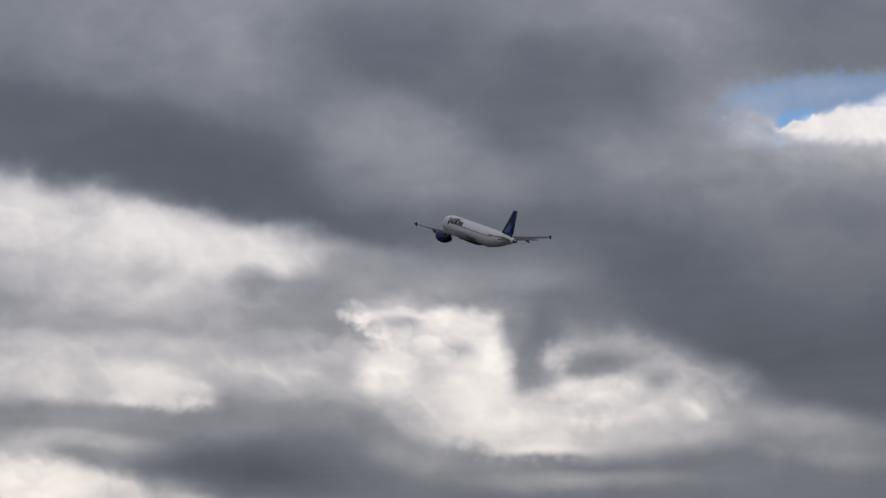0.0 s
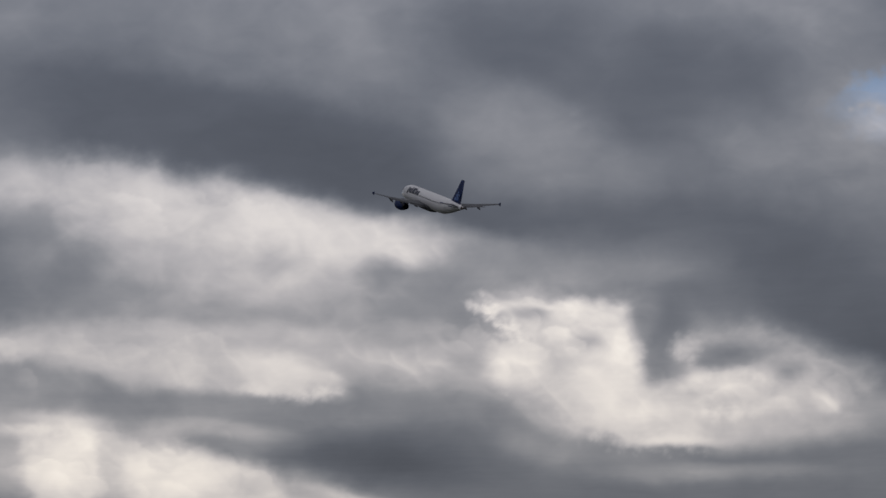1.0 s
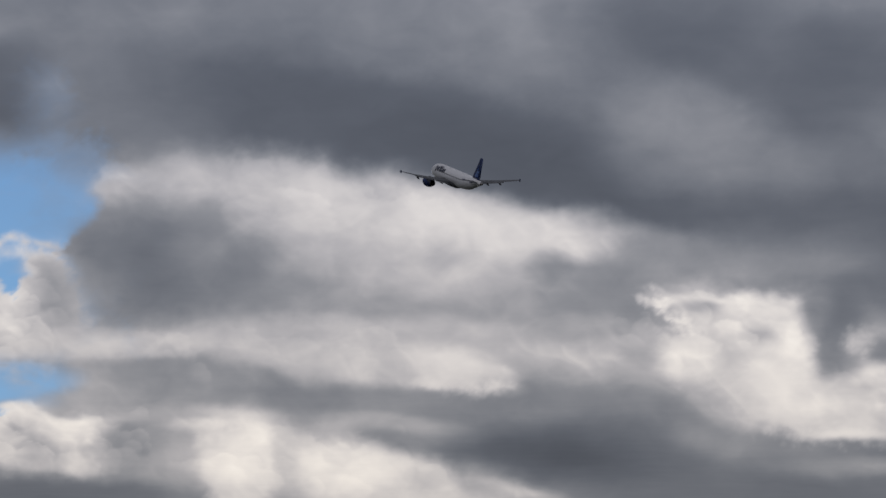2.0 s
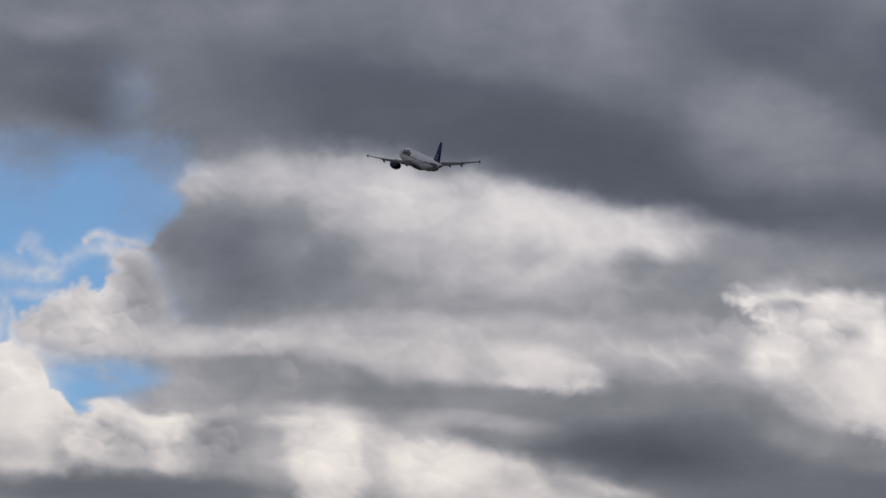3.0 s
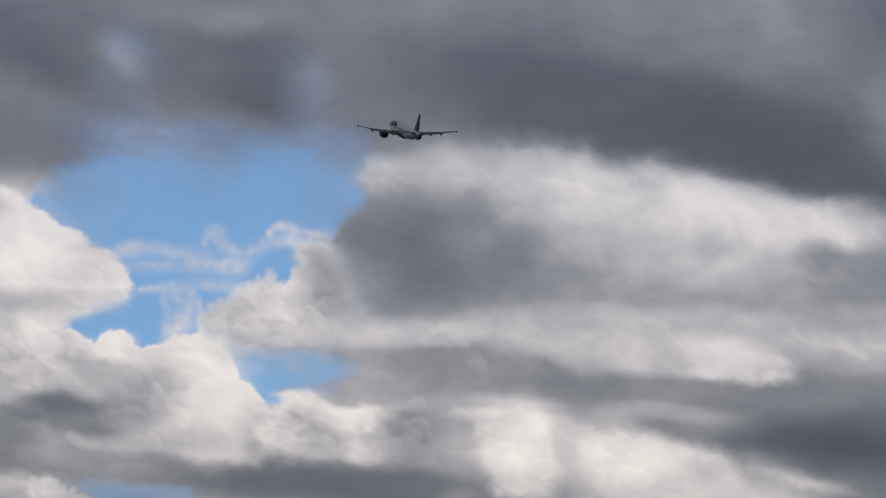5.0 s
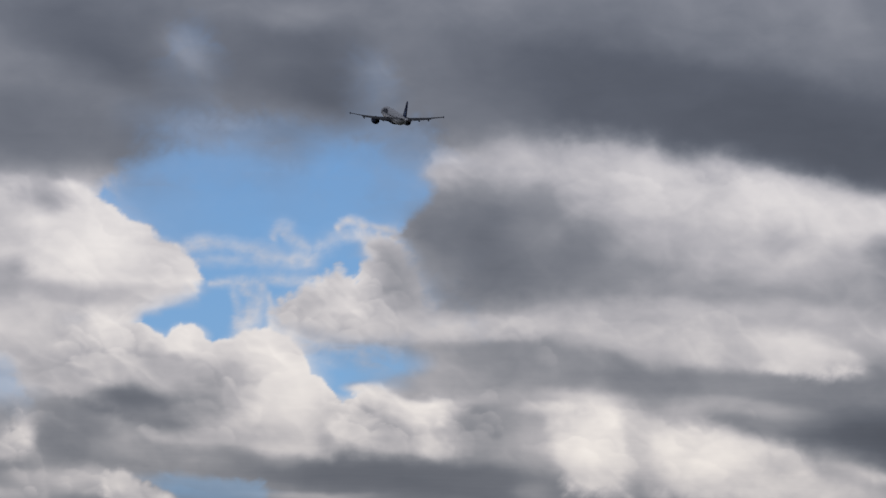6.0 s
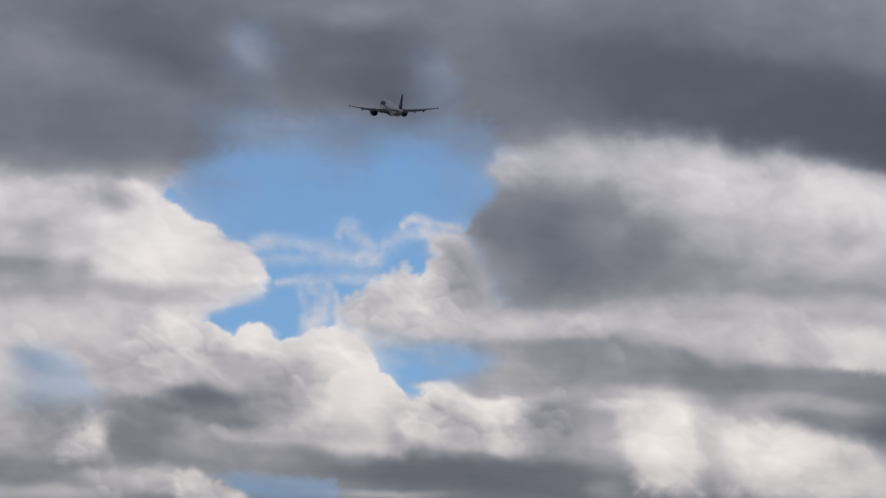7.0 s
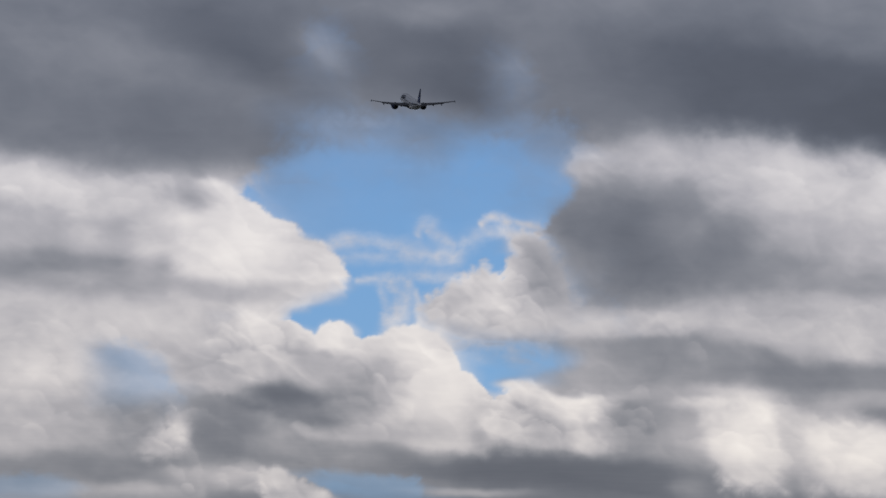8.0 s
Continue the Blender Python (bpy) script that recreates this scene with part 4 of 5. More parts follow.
mass(((-7.00, 3.52), (-7.07, 4.14), (-6.96, 4.46), (-6.74, 4.58), (-6.42, 4.72), (-6.02, 4.71), (-5.66, 4.55), (-4.90, 4.51), (-4.63, 4.35), (-4.49, 4.07), (-4.27, 3.54)), 0.82, edge=0.08, knob=0.08, band=0.6)
puff(-6.24, 4.15, 0.72, 0.25, 0, 0.86, 0.95, 0.3)
puff(-4.14, 4.20, 0.32, 0.23, -20, 0.62, 0.95, 0.3)
puff(-3.47, 3.97, 0.54, 0.11, -14, 0.78, 0.95, 0.3)
# streaks under the big cumulus
mass(((-5.33, 5.94), (-5.24, 6.12), (-4.97, 6.19), (-4.63, 6.07), (-4.33, 5.87), (-4.20, 5.70), (-3.91, 5.73), (-3.70, 5.59), (-3.81, 5.50), (-4.11, 5.44), (-4.54, 5.48), (-5.08, 5.57)), 0.81, edge=0.06, knob=0.07, soft=0.2)
puff(-6.70, 6.07, 0.63, 0.32, 0, 0.72, 0.95, 0.3)
puff(-7.47, 5.68, 0.38, 0.12, -24, 0.48, 0.95, 0.3)
puff(-8.77, 5.74, 1.35, 0.20, 0, 0.57, 0.95, 0.3)
puff(-9.32, 6.23, 0.36, 0.14, 0, 0.71, 0.95, 0.3)
puff(-11.21, 6.34, 0.81, 0.11, 4, 0.74, 0.95, 0.3)
puff(-10.03, 5.37, 1.08, 0.16, 0, 0.6, 0.95, 0.3)
puff(-3.02, 4.52, 1.44, 0.31, -6, 0.33, 0.95, 0.3)
puff(-5.53, 4.76, 0.45, 0.13, -20, 0.5, 0.95, 0.3)
puff(-5.53, 5.03, 0.72, 0.11, -4, 0.64, 0.95, 0.3)
puff(-6.07, 5.36, 1.44, 0.13, 0, 0.53, 0.95, 0.3)
# bright cumulus behind the deck
mass(((-1.63, 6.15), (-1.51, 6.41), (-1.29, 6.59), (-0.76, 6.69), (-0.31, 6.83), (-0.05, 6.97), (0.40, 7.01), (0.81, 6.88), (1.01, 6.65), (1.10, 6.38), (1.09, 6.12), (0.97, 5.88), (0.75, 5.65), (1.20, 5.56), (1.57, 5.30), (2.04, 5.03), (2.10, 4.78), (1.61, 4.70), (1.16, 4.73), (0.52, 4.80), (-0.03, 5.06), (-0.41, 5.37), (-1.19, 5.69)), 0.79, edge=0.1, knob=0.14, soft=0.42)
mass(((-1.84, 7.03), (-1.69, 7.12), (-1.55, 7.08), (-1.53, 7.23), (-1.43, 7.08), (-1.30, 6.99), (-1.24, 6.84), (-1.03, 6.75), (-0.75, 6.64), (-0.74, 6.46), (-1.11, 6.48), (-1.34, 6.63), (-1.54, 6.84), (-1.72, 6.90)), 0.89, edge=0.03, knob=0.1, soft=0.16)
puff(0.71, 6.21, 0.31, 0.27, 40, 0.91, 0.95, 0.3)
puff(0.07, 6.45, 0.31, 0.14, -20, 0.68, 0.95, 0.3)
puff(-0.39, 6.58, 0.45, 0.16, 0, 0.84, 0.95, 0.3)
puff(0.41, 6.80, 0.45, 0.16, -15, 0.84, 0.95, 0.3)
puff(-0.22, 5.24, 0.54, 0.27, -25, 0.72, 0.95, 0.3)
puff(0.38, 5.68, 0.45, 0.36, -30, 0.87, 0.95, 0.3)
puff(-0.77, 6.87, 0.32, 0.07, 0, 0.66, 0.95, 0.3)
puff(-0.99, 6.05, 0.45, 0.23, 0, 0.86, 0.95, 0.3)
puff(-1.63, 6.15, 0.32, 0.36, 0, 0.66, 0.95, 0.3)
puff(-4.01, 8.08, 0.99, 0.36, -14, 0.82, 0.95, 0.3)
puff(-2.41, 7.05, 0.72, 0.52, 10, 0.53, 0.7, 0.3)
puff(-3.15, 7.41, 0.36, 0.27, 20, 0.56, 0.95, 0.3)
puff(-2.55, 6.51, 0.63, 0.18, 0, 0.64, 0.95, 0.3)
puff(-2.34, 6.02, 0.45, 0.23, 0, 0.7, 0.95, 0.3)
puff(-3.01, 7.95, 0.45, 0.20, -25, 0.8, 0.95, 0.3)
puff(1.38, 6.25, 0.16, 0.38, -10, 0.5, 0.95, 0.3)
puff(1.14, 6.72, 0.18, 0.27, -30, 0.54, 0.95, 0.3)
puff(1.49, 6.83, 0.36, 0.36, 0, 0.43, 0.95, 0.3)
puff(1.09, 6.83, 0.23, 0.27, -30, 0.5, 0.95, 0.3)
puff(2.87, 6.25, 0.85, 0.23, -10, 0.57, 0.95, 0.3)
puff(2.52, 6.20, 0.36, 0.12, 0, 0.46, 0.95, 0.3)
mass(((1.50, 6.33), (1.62, 6.47), (1.83, 6.49), (2.06, 6.39), (2.05, 6.19), (1.85, 6.03), (1.64, 6.11)), 0.76, edge=0.05, knob=0.1, soft=0.28)
mass(((2.01, 5.56), (2.09, 5.81), (2.45, 5.84), (2.89, 6.00), (3.34, 5.90), (3.78, 6.07), (4.15, 5.81), (4.70, 5.61), (4.53, 5.39), (3.83, 5.13), (2.93, 5.19), (2.30, 5.25)), 0.69, edge=0.1, knob=0.14, soft=0.5)
puff(2.46, 5.60, 0.41, 0.18, 0, 0.81, 0.95, 0.3)
puff(3.27, 5.50, 0.63, 0.20, 0, 0.76, 0.95, 0.3)
puff(-0.46, 4.75, 0.72, 0.23, -18, 0.55, 0.95, 0.3)
puff(3.47, 5.99, 0.23, 0.22, 30, 0.58, 0.95, 0.3)
puff(3.99, 5.39, 0.20, 0.11, -20, 0.8, 0.95, 0.3)
wisp(((1.96, 6.53), (2.68, 6.54), (3.32, 6.37), (3.69, 6.14), (4.15, 5.93), (4.70, 5.61)), 0.144, 0.62, 0.9)
puff(1.60, 4.80, 0.63, 0.08, 0, 0.83, 0.95, 0.3)
puff(1.12, 5.31, 0.54, 0.18, 0, 0.86, 0.95, 0.3)
# thin blue and a painted sunlit rim
mass(((4.16, 10.31), (4.38, 10.45), (4.83, 10.56), (6.08, 10.66), (7.34, 10.61), (7.37, 9.90), (5.66, 9.99), (5.31, 9.86), (5.13, 9.77), (4.97, 9.87), (4.49, 10.06)), None, cover=0.6, edge=0.18, knob=0.1)
mass(((5.02, 9.90), (5.21, 10.06), (5.66, 10.15), (5.66, 9.99), (5.31, 9.86), (5.13, 9.77)), None, cover=0.12, edge=0.07)
wisp(((4.26, 10.03), (4.49, 10.10), (4.65, 10.02), (4.95, 9.92)), 0.081, 0.66, 0.8)
mass(((4.96, 9.95), (5.07, 9.83), (5.20, 9.85), (5.35, 9.96), (5.53, 9.92), (5.66, 10.05), (5.84, 10.03), (6.06, 10.11), (6.65, 10.14), (7.55, 9.98), (7.57, 9.45), (5.95, 9.56), (5.32, 9.66), (5.06, 9.74)), 0.88, edge=0.025, knob=0.05, soft=0.22)
# upper deck
puff(-0.86, 9.79, 0.76, 0.43, -32, 0.54, 0.95, 0.3)
puff(-4.02, 9.28, 1.44, 0.41, -10, 0.34, 0.95, 0.3)
puff(1.33, 10.69, 0.81, 0.54, 0, 0.39, 0.95, 0.3)
puff(-14.32, 10.61, 0.38, 0.27, -25, 0.56, 0.95, 0.3)
puff(-12.57, 11.19, 0.63, 0.20, 0, 0.53, 0.95, 0.3)
puff(-14.89, 10.19, 0.54, 0.45, 0, 0.45, 0.95, 0.3)
puff(-11.28, 10.28, 0.32, 0.32, -30, 0.49, 0.95, 0.3)
puff(-13.00, 10.42, 0.81, 0.40, -25, 0.42, 0.95, 0.3)
puff(-12.18, 9.90, 0.65, 0.36, -22, 0.37, 0.95, 0.3)
puff(-12.35, 9.41, 0.54, 0.27, 0, 0.46, 0.95, 0.3, 0.8)
puff(-15.60, 10.56, 0.99, 0.36, -30, 0.39, 0.95, 0.3)
puff(-16.62, 9.26, 1.35, 0.45, -5, 0.44, 0.95, 0.3)
mass(((-14.55, 11.00), (-14.10, 11.06), (-13.82, 10.67), (-14.17, 10.30), (-14.58, 10.47)), None, cover=0.85, edge=0.25, knob=0.1)
mass(((-11.60, 10.54), (-11.19, 10.59), (-10.91, 10.10), (-11.17, 9.47), (-11.54, 9.65)), None, cover=0.88, edge=0.3, knob=0.1)
# round heads on the crowns
dome(-11.67, 5.16, 0.198, 1.1, 0.09)
dome(-11.40, 5.16, 0.216, 1.1, 0.09)
dome(-12.01, 4.81, 0.234, 1.1, 0.09)
dome(-10.96, 4.91, 0.252, 1.1, 0.09)
dome(-10.65, 4.92, 0.270, 1.1, 0.09)
dome(-10.41, 4.78, 0.198, 1.1, 0.09)
dome(-10.08, 4.69, 0.216, 1.1, 0.09)
dome(-11.52, 4.68, 0.234, 1.1, 0.09)
dome(-11.85, 4.46, 0.216, 1.1, 0.09)
dome(-11.22, 4.41, 0.216, 1.1, 0.09)
dome(-10.86, 4.47, 0.216, 1.1, 0.09)
dome(-10.40, 4.33, 0.234, 1.1, 0.09)
dome(-10.17, 4.29, 0.162, 1.1, 0.09)
dome(-15.80, 6.15, 0.270, 1.1, 0.06)
dome(-15.15, 6.10, 0.198, 1.1, 0.06)
dome(-14.36, 6.04, 0.288, 1.1, 0.06)
dome(-13.15, 5.91, 0.432, 1.1, 0.06)
dome(-14.73, 5.86, 0.234, 1.1, 0.06)
dome(-13.84, 5.78, 0.270, 1.1, 0.06)
dome(-12.68, 5.50, 0.405, 1.1, 0.06)
dome(-13.49, 5.53, 0.324, 1.1, 0.06)
dome(-12.55, 6.71, 0.234, 1.1, 0.06)
dome(-12.22, 6.90, 0.216, 1.1, 0.06)
dome(-11.87, 6.86, 0.234, 1.1, 0.06)
dome(-11.24, 7.45, 0.234, 1.1, 0.06)
dome(-12.80, 6.49, 0.216, 1.1, 0.06)
dome(-12.07, 6.49, 0.306, 1.1, 0.06)
# heads on the heaped clouds
lobes(-11.05, 4.70, 1.17, 0.45, 70, 0.11, 0.32, 0.085, 1)
lobes(-9.94, 4.73, 0.54, 0.36, 16, 0.11, 0.27, 0.06, 2)
lobes(-14.74, 5.78, 1.70, 0.45, 60, 0.13, 0.41, 0.07, 3)
lobes(-15.50, 5.14, 1.26, 0.36, 26, 0.16, 0.45, 0.05, 4)
lobes(-13.22, 5.54, 0.99, 0.72, 34, 0.16, 0.54, 0.05, 5)
lobes(-14.26, 4.71, 0.90, 0.36, 20, 0.13, 0.39, 0.05, 6)
lobes(-7.73, 4.28, 0.81, 0.63, 16, 0.27, 0.63, 0.035, 7)
lobes(-6.20, 4.09, 0.90, 0.54, 26, 0.18, 0.54, 0.06, 8)
lobes(-16.12, 3.70, 1.44, 0.27, 36, 0.11, 0.36, 0.06, 9)
lobes(-18.73, 5.08, 1.35, 1.08, 40, 0.18, 0.54, 0.045, 10)
lobes(-17.15, 4.40, 0.54, 0.45, 14, 0.14, 0.39, 0.06, 11)
lobes(-15.72, 7.38, 1.26, 0.72, 34, 0.18, 0.54, 0.04, 12)
lobes(-18.21, 8.19, 1.97, 0.23, 26, 0.16, 0.45, 0.045, 13)
lobes(-11.87, 6.63, 1.08, 0.54, 50, 0.11, 0.32, 0.05, 14)
lobes(-0.52, 6.53, 1.53, 0.54, 50, 0.13, 0.39, 0.05, 15)
lobes(2.84, 5.67, 1.79, 0.54, 46, 0.13, 0.45, 0.04, 16)
lobes(-0.90, 6.39, 1.08, 0.54, 34, 0.13, 0.39, 0.06, 17)
lobes(-7.31, 5.97, 2.51, 0.36, 30, 0.18, 0.54, 0.04, 18)
lobes(-6.81, 4.28, 2.24, 0.36, 40, 0.18, 0.54, 0.05, 19)
lobes(-6.49, 8.22, 2.24, 0.72, 40, 0.22, 0.72, 0.04, 20)

# fine billows inside the clouds; relief paints shading as if lit from the upper right
mottle = billow(WARP_A * 0.9, WARP_E * 1.4, 91, 6, 0.48)
slope_e, slope_a = np.gradient(SWELL, upward, across)
relief = np.clip(-(0.8 * slope_e + 0.6 * slope_a) * 0.10, -0.6, 0.6)
LIGHT += HEADS * np.clip((COVER - 0.2) / 0.5, 0, 1) * np.clip((LIGHT - 0.42) / 0.2, 0, 1)
lively = np.clip((LIGHT - 0.40) / 0.25, 0, 1)
LIGHT += (0.017 + 0.075 * lively * (1 - 0.45 * HEAPED)) * mottle + (0.006 + 0.010 * lively) * FILAMENT + HEAPED * lively * (0.08 * relief + 0.08 * (SWELL - 0.45))

LIGHT -= 0.3 * np.clip(LIGHT - 0.83, 0, 1)  # soft knee on the brightest painted cloud glow


def sky_backdrop():
    """One far sheet of sky, in relief where the clouds stand out."""
    soft = COVER.copy()
    for _ in range(12):
        soft[1:-1, 1:-1] = (soft[:-2, 1:-1] + soft[2:, 1:-1] + soft[1:-1, :-2] + soft[1:-1, 2:]) / 4
    r = np.minimum(BASE / np.sin(np.radians(np.maximum(SE, 1.0))), FAR) * (1 - 0.012 * soft - 0.006 * soft * np.clip(SWELL, -0.2, 1))
    ra, re = np.radians(SA), np.radians(SE)
    co = np.stack([r * np.sin(ra) * np.cos(re), r * np.cos(ra) * np.cos(re), EYE + r * np.sin(re)], -1).reshape(-1, 3)
    rows, cols = SA.shape
    k = (np.arange(rows - 1)[:, None] * cols + np.arange(cols - 1)).ravel()
    quads = np.stack([k, k + cols, k + cols + 1, k + 1], 1)
    me = bpy.data.meshes.new("sky_backdrop")
    me.vertices.add(len(co))
    me.vertices.foreach_set("co", co.astype(np.float32).ravel())
    me.loops.add(quads.size)
    me.loops.foreach_set("vertex_index", quads.astype(np.int32).ravel())
    me.polygons.add(len(quads))
    me.polygons.foreach_set("loop_start", np.arange(0, quads.size, 4, dtype=np.int32))
    me.update(calc_edges=True)
    me.polygons.foreach_set("use_smooth", np.ones(len(quads), dtype=bool))
    for name, field in (("cover", COVER), ("light", np.clip(LIGHT, 0.2, 1)), ("rise", np.clip((SE - 4) / 8, 0, 1))):
        at = me.attributes.new(name, "FLOAT", "POINT")
        at.data.foreach_set("value", field.astype(np.float32).ravel())
    me.materials.append(sky_material())
    return tagged(new("sky_backdrop", me), "broken grey and white cumulus deck with gaps of blue sky", "sky", kind="structure")


SKY = sky_backdrop()


# ground out of view, added dark to keep bounced light on the belly low
def field():
    bm = bmesh.new()
    rings = [0, 3, 10, 30, 90, 270, 800, 2000, 4840]
    last = None
    for r in rings:
        ring = [bm.verts.new((r * math.sin(k * math.tau / 64), r * math.cos(k * math.tau / 64), 0.0)) for k in range(64)] if r else [bm.verts.new((0, 0, 0))]
        if last:
            for k in range(64):
                a, b = ring[k], ring[(k + 1) % 64]
                bm.faces.new((last[0], a, b) if len(last) == 1 else (last[k], a, b, last[(k + 1) % 64]))
        last = ring
    bmesh.ops.recalc_face_normals(bm, faces=bm.faces)
    me = bpy.data.meshes.new("ground")
    bm.to_mesh(me)
    me.materials.append(GRASS)
    tagged(new("ground", me), "assumed flat grassy ground, out of view, reaching to the horizon", "grass", kind="structure")


field()


# ---- the airliner: x forward, y to its left, z up; s is metres behind the nose ----
MID = 18.0
NOSE_TO_TAIL = ((0.0, 0.05, 0.05, -0.55), (0.35, 0.55, 0.55, -0.52), (0.9, 0.95, 0.95, -0.45), (1.8, 1.36, 1.42, -0.30), (3.0, 1.70, 1.80, -0.12),
                (4.5, 1.92, 2.02, -0.02), (6.0, 1.975, 2.07, 0.0), (14.0, 1.975, 2.07, 0.0), (24.0, 1.975, 2.07, 0.0), (26.5, 1.93, 1.98, 0.08),
                (29.0, 1.72, 1.74, 0.30), (31.5, 1.36, 1.38, 0.58), (34.0, 0.90, 0.95, 0.86), (36.0, 0.48, 0.54, 1.02), (37.2, 0.22, 0.26, 1.08))
ST = np.array(NOSE_TO_TAIL)


def girth(s):
    return tuple(float(np.interp(s, ST[:, 0], ST[:, k])) for k in (1, 2, 3))


def skin(s, angle, proud=0.0):
    """A point of the fuselage skin; angle 0 is its left side, 90 its top."""
    w, h, z = girth(s)
    return Vector((MID - s, (w + proud) * math.cos(radians(angle)), z + (h + proud) * math.sin(radians(angle))))


def part(name, bm, mat, parent, label="", smooth=True):
    bmesh.ops.recalc_face_normals(bm, faces=bm.faces)
    me = bpy.data.meshes.new(name)
    bm.to_mesh(me)
    bm.free()
    me.materials.append(mat)
    if smooth:
        me.polygons.foreach_set("use_smooth", np.ones(len(me.polygons), dtype=bool))
    ob = new(name, me)
    ob.parent = parent
    if label:
        ob["label"] = label
    return ob


def loft(rings, cap=True):
    """A closed skin through rings of points."""
    bm = bmesh.new()
    made = [[bm.verts.new(p) for p in ring] for ring in rings]
    for r0, r1 in zip(made, made[1:]):
        for k in range(len(r0)):
            n = (k + 1) % len(r0)
            bm.faces.new((r0[k], r0[n], r1[n], r1[k]))
    if cap:
        bm.faces.new(made[0])
        bm.faces.new(list(reversed(made[-1])))
    return bm


def foil(chord, thick, n=9):
    """A wing section from trailing edge over the top and back, as (distance aft of the leading edge, height)."""
    top = []
    for k in range(n + 1):
        c = (1 + math.cos(math.pi * k / n)) / 2
        t = 5 * thick * (0.2969 * math.sqrt(c) - 0.126 * c - 0.3516 * c ** 2 + 0.2843 * c ** 3 - 0.1036 * c ** 4)
        top.append((c * chord, t * chord))
    return top + [(c, -0.75 * z) for c, z in top[-2:0:-1]]


def patch(s0, s1, a0, a1, proud=0.012, ns=4, na=4):
    """A thin curved plate that follows the fuselage skin."""
    rings = []
    for i in range(ns + 1):
        s = s0 + (s1 - s0) * i / ns
        outer = [skin(s, a0 + (a1 - a0) * k / na, proud) for k in range(na + 1)]
        inner = [skin(s, a0 + (a1 - a0) * k / na, -0.03) for k in range(na, -1, -1)]
        rings.append(outer + inner)
    return loft(rings)


def lathe(profile, centre, turns=28, close=False):
    """A turned shell about the x axis; profile of (distance aft, radius)."""
    rings = []
    for d, r in profile:
        rings.append([Vector((centre[0] - d, centre[1] + r * math.cos(k * math.tau / turns), centre[2] + r * math.sin(k * math.tau / turns))) for k in range(turns)])
    return loft(rings, cap=close)


def wing_station(y):
    """Leading edge s, chord, thickness and height of the wing at y metres from the centre line."""
    ys = (1.2, 1.95, 6.4, 12.0, 16.9)
    return tuple(float(np.interp(y, ys, v)) for v in ((11.6, 12.1, 14.75, 17.55, 20.0), (7.3, 6.6, 4.05, 2.75, 1.55),
                                                      (0.15, 0.14, 0.115, 0.11, 0.105), (-1.25, -1.20, -0.72, 0.02, 0.92)))


def wing(plane, side):
    rings = []
    for y in (1.2, 1.95, 3.2, 4.8, 6.4, 8.2, 10.1, 12.0, 14.0, 15.6, 16.6, 16.9):
        s, c, t, z = wing_station(y)
        rings.append([Vector((MID - s - d, side * y, z + h + 0.04 * (c - d) / c)) for d, h in foil(c, t if y < 16.8 else t * 0.6)])
    w = part("wing", loft(rings), WING_GREY, plane, "swept light grey wing")
    # bright slats along the leading edge
    for y0, y1 in ((2.6, 5.2), (6.3, 9.0), (9.05, 12.4), (12.45, 15.9)):
        rings = []
        for y in (y0, (y0 + y1) / 2, y1):
            s, c, t, z = wing_station(y)
            nose = [(0.10 * c - 0.12, t * c * 0.36), (0.03 * c - 0.14, t * c * 0.25), (-0.16, 0.0), (0.02 * c - 0.12, -t * c * 0.18), (0.05 * c - 0.02, -t * c * 0.05), (0.09 * c - 0.02, t * c * 0.22)]
            rings.append([Vector((MID - s - d, side * y, z - 0.04 + h)) for d, h in nose])
        part("slat", loft(rings), SILVER, w, "bare metal slat")
    # flaps let down a little behind the trailing edge
    for y0, y1, drop in ((2.1, 6.2, 0.30), (6.5, 12.6, 0.24)):
        rings = []
        for y in (y0, (y0 + y1) / 2, y1):
            s, c, t, z = wing_station(y)
            f = 0.24 * c
            rings.append([Vector((MID - s - 0.93 * c - d, side * y, z - 0.05 + h - drop * d)) for d, h in foil(f, 0.13, 5)])
        part("flap", loft(rings), FLAP_GREY, w, "lowered grey flap")
    rings = []
    for y in (12.8, 15.8):
        s, c, t, z = wing_station(y)
        rings.append([Vector((MID - s - 0.86 * c - d, side * y, z + 0.01 + h)) for d, h in foil(0.22 * c, 0.12, 5)])
    part("aileron", loft(rings), FLAP_GREY, w)
    # canoe fairings under the flap tracks
    for y, long in ((4.3, 3.3), (8.5, 2.9), (11.7, 2.5)):
        s, c, t, z = wing_station(y)
        rings = []
        for k in range(11):
            f = k / 10
            r = 0.27 * max(math.sin(math.pi * min(f * 1.05 + 0.01, 0.999)) ** 0.6, 0.08)
            rings.append([Vector((MID - s - 0.58 * c - f * long, side * (y + 0.8 * r * math.cos(q * math.tau / 12)), z - 0.30 - 0.42 * f * f + 1.25 * r * math.sin(q * math.tau / 12))) for q in range(12)])
        part("flap_fairing", loft(rings), FLAP_GREY, w, "canoe-shaped flap track fairing")
    # arrow-shaped fence on the tip
    s, c, t, z = wing_station(16.9)
    outline = ((-0.1, 0.0), (0.7, 0.30), (1.15, 0.48), (1.45, 0.48), (1.5, 0.0), (1.45, -0.38), (1.2, -0.38), (0.65, -0.2))
    rings = [[Vector((MID - s - d, side * y, z + h)) for d, h in outline] for y in (16.90, 16.98)]
    part("wingtip_fence", loft(rings), NAVY, w, "dark blue wingtip fence", smooth=False)


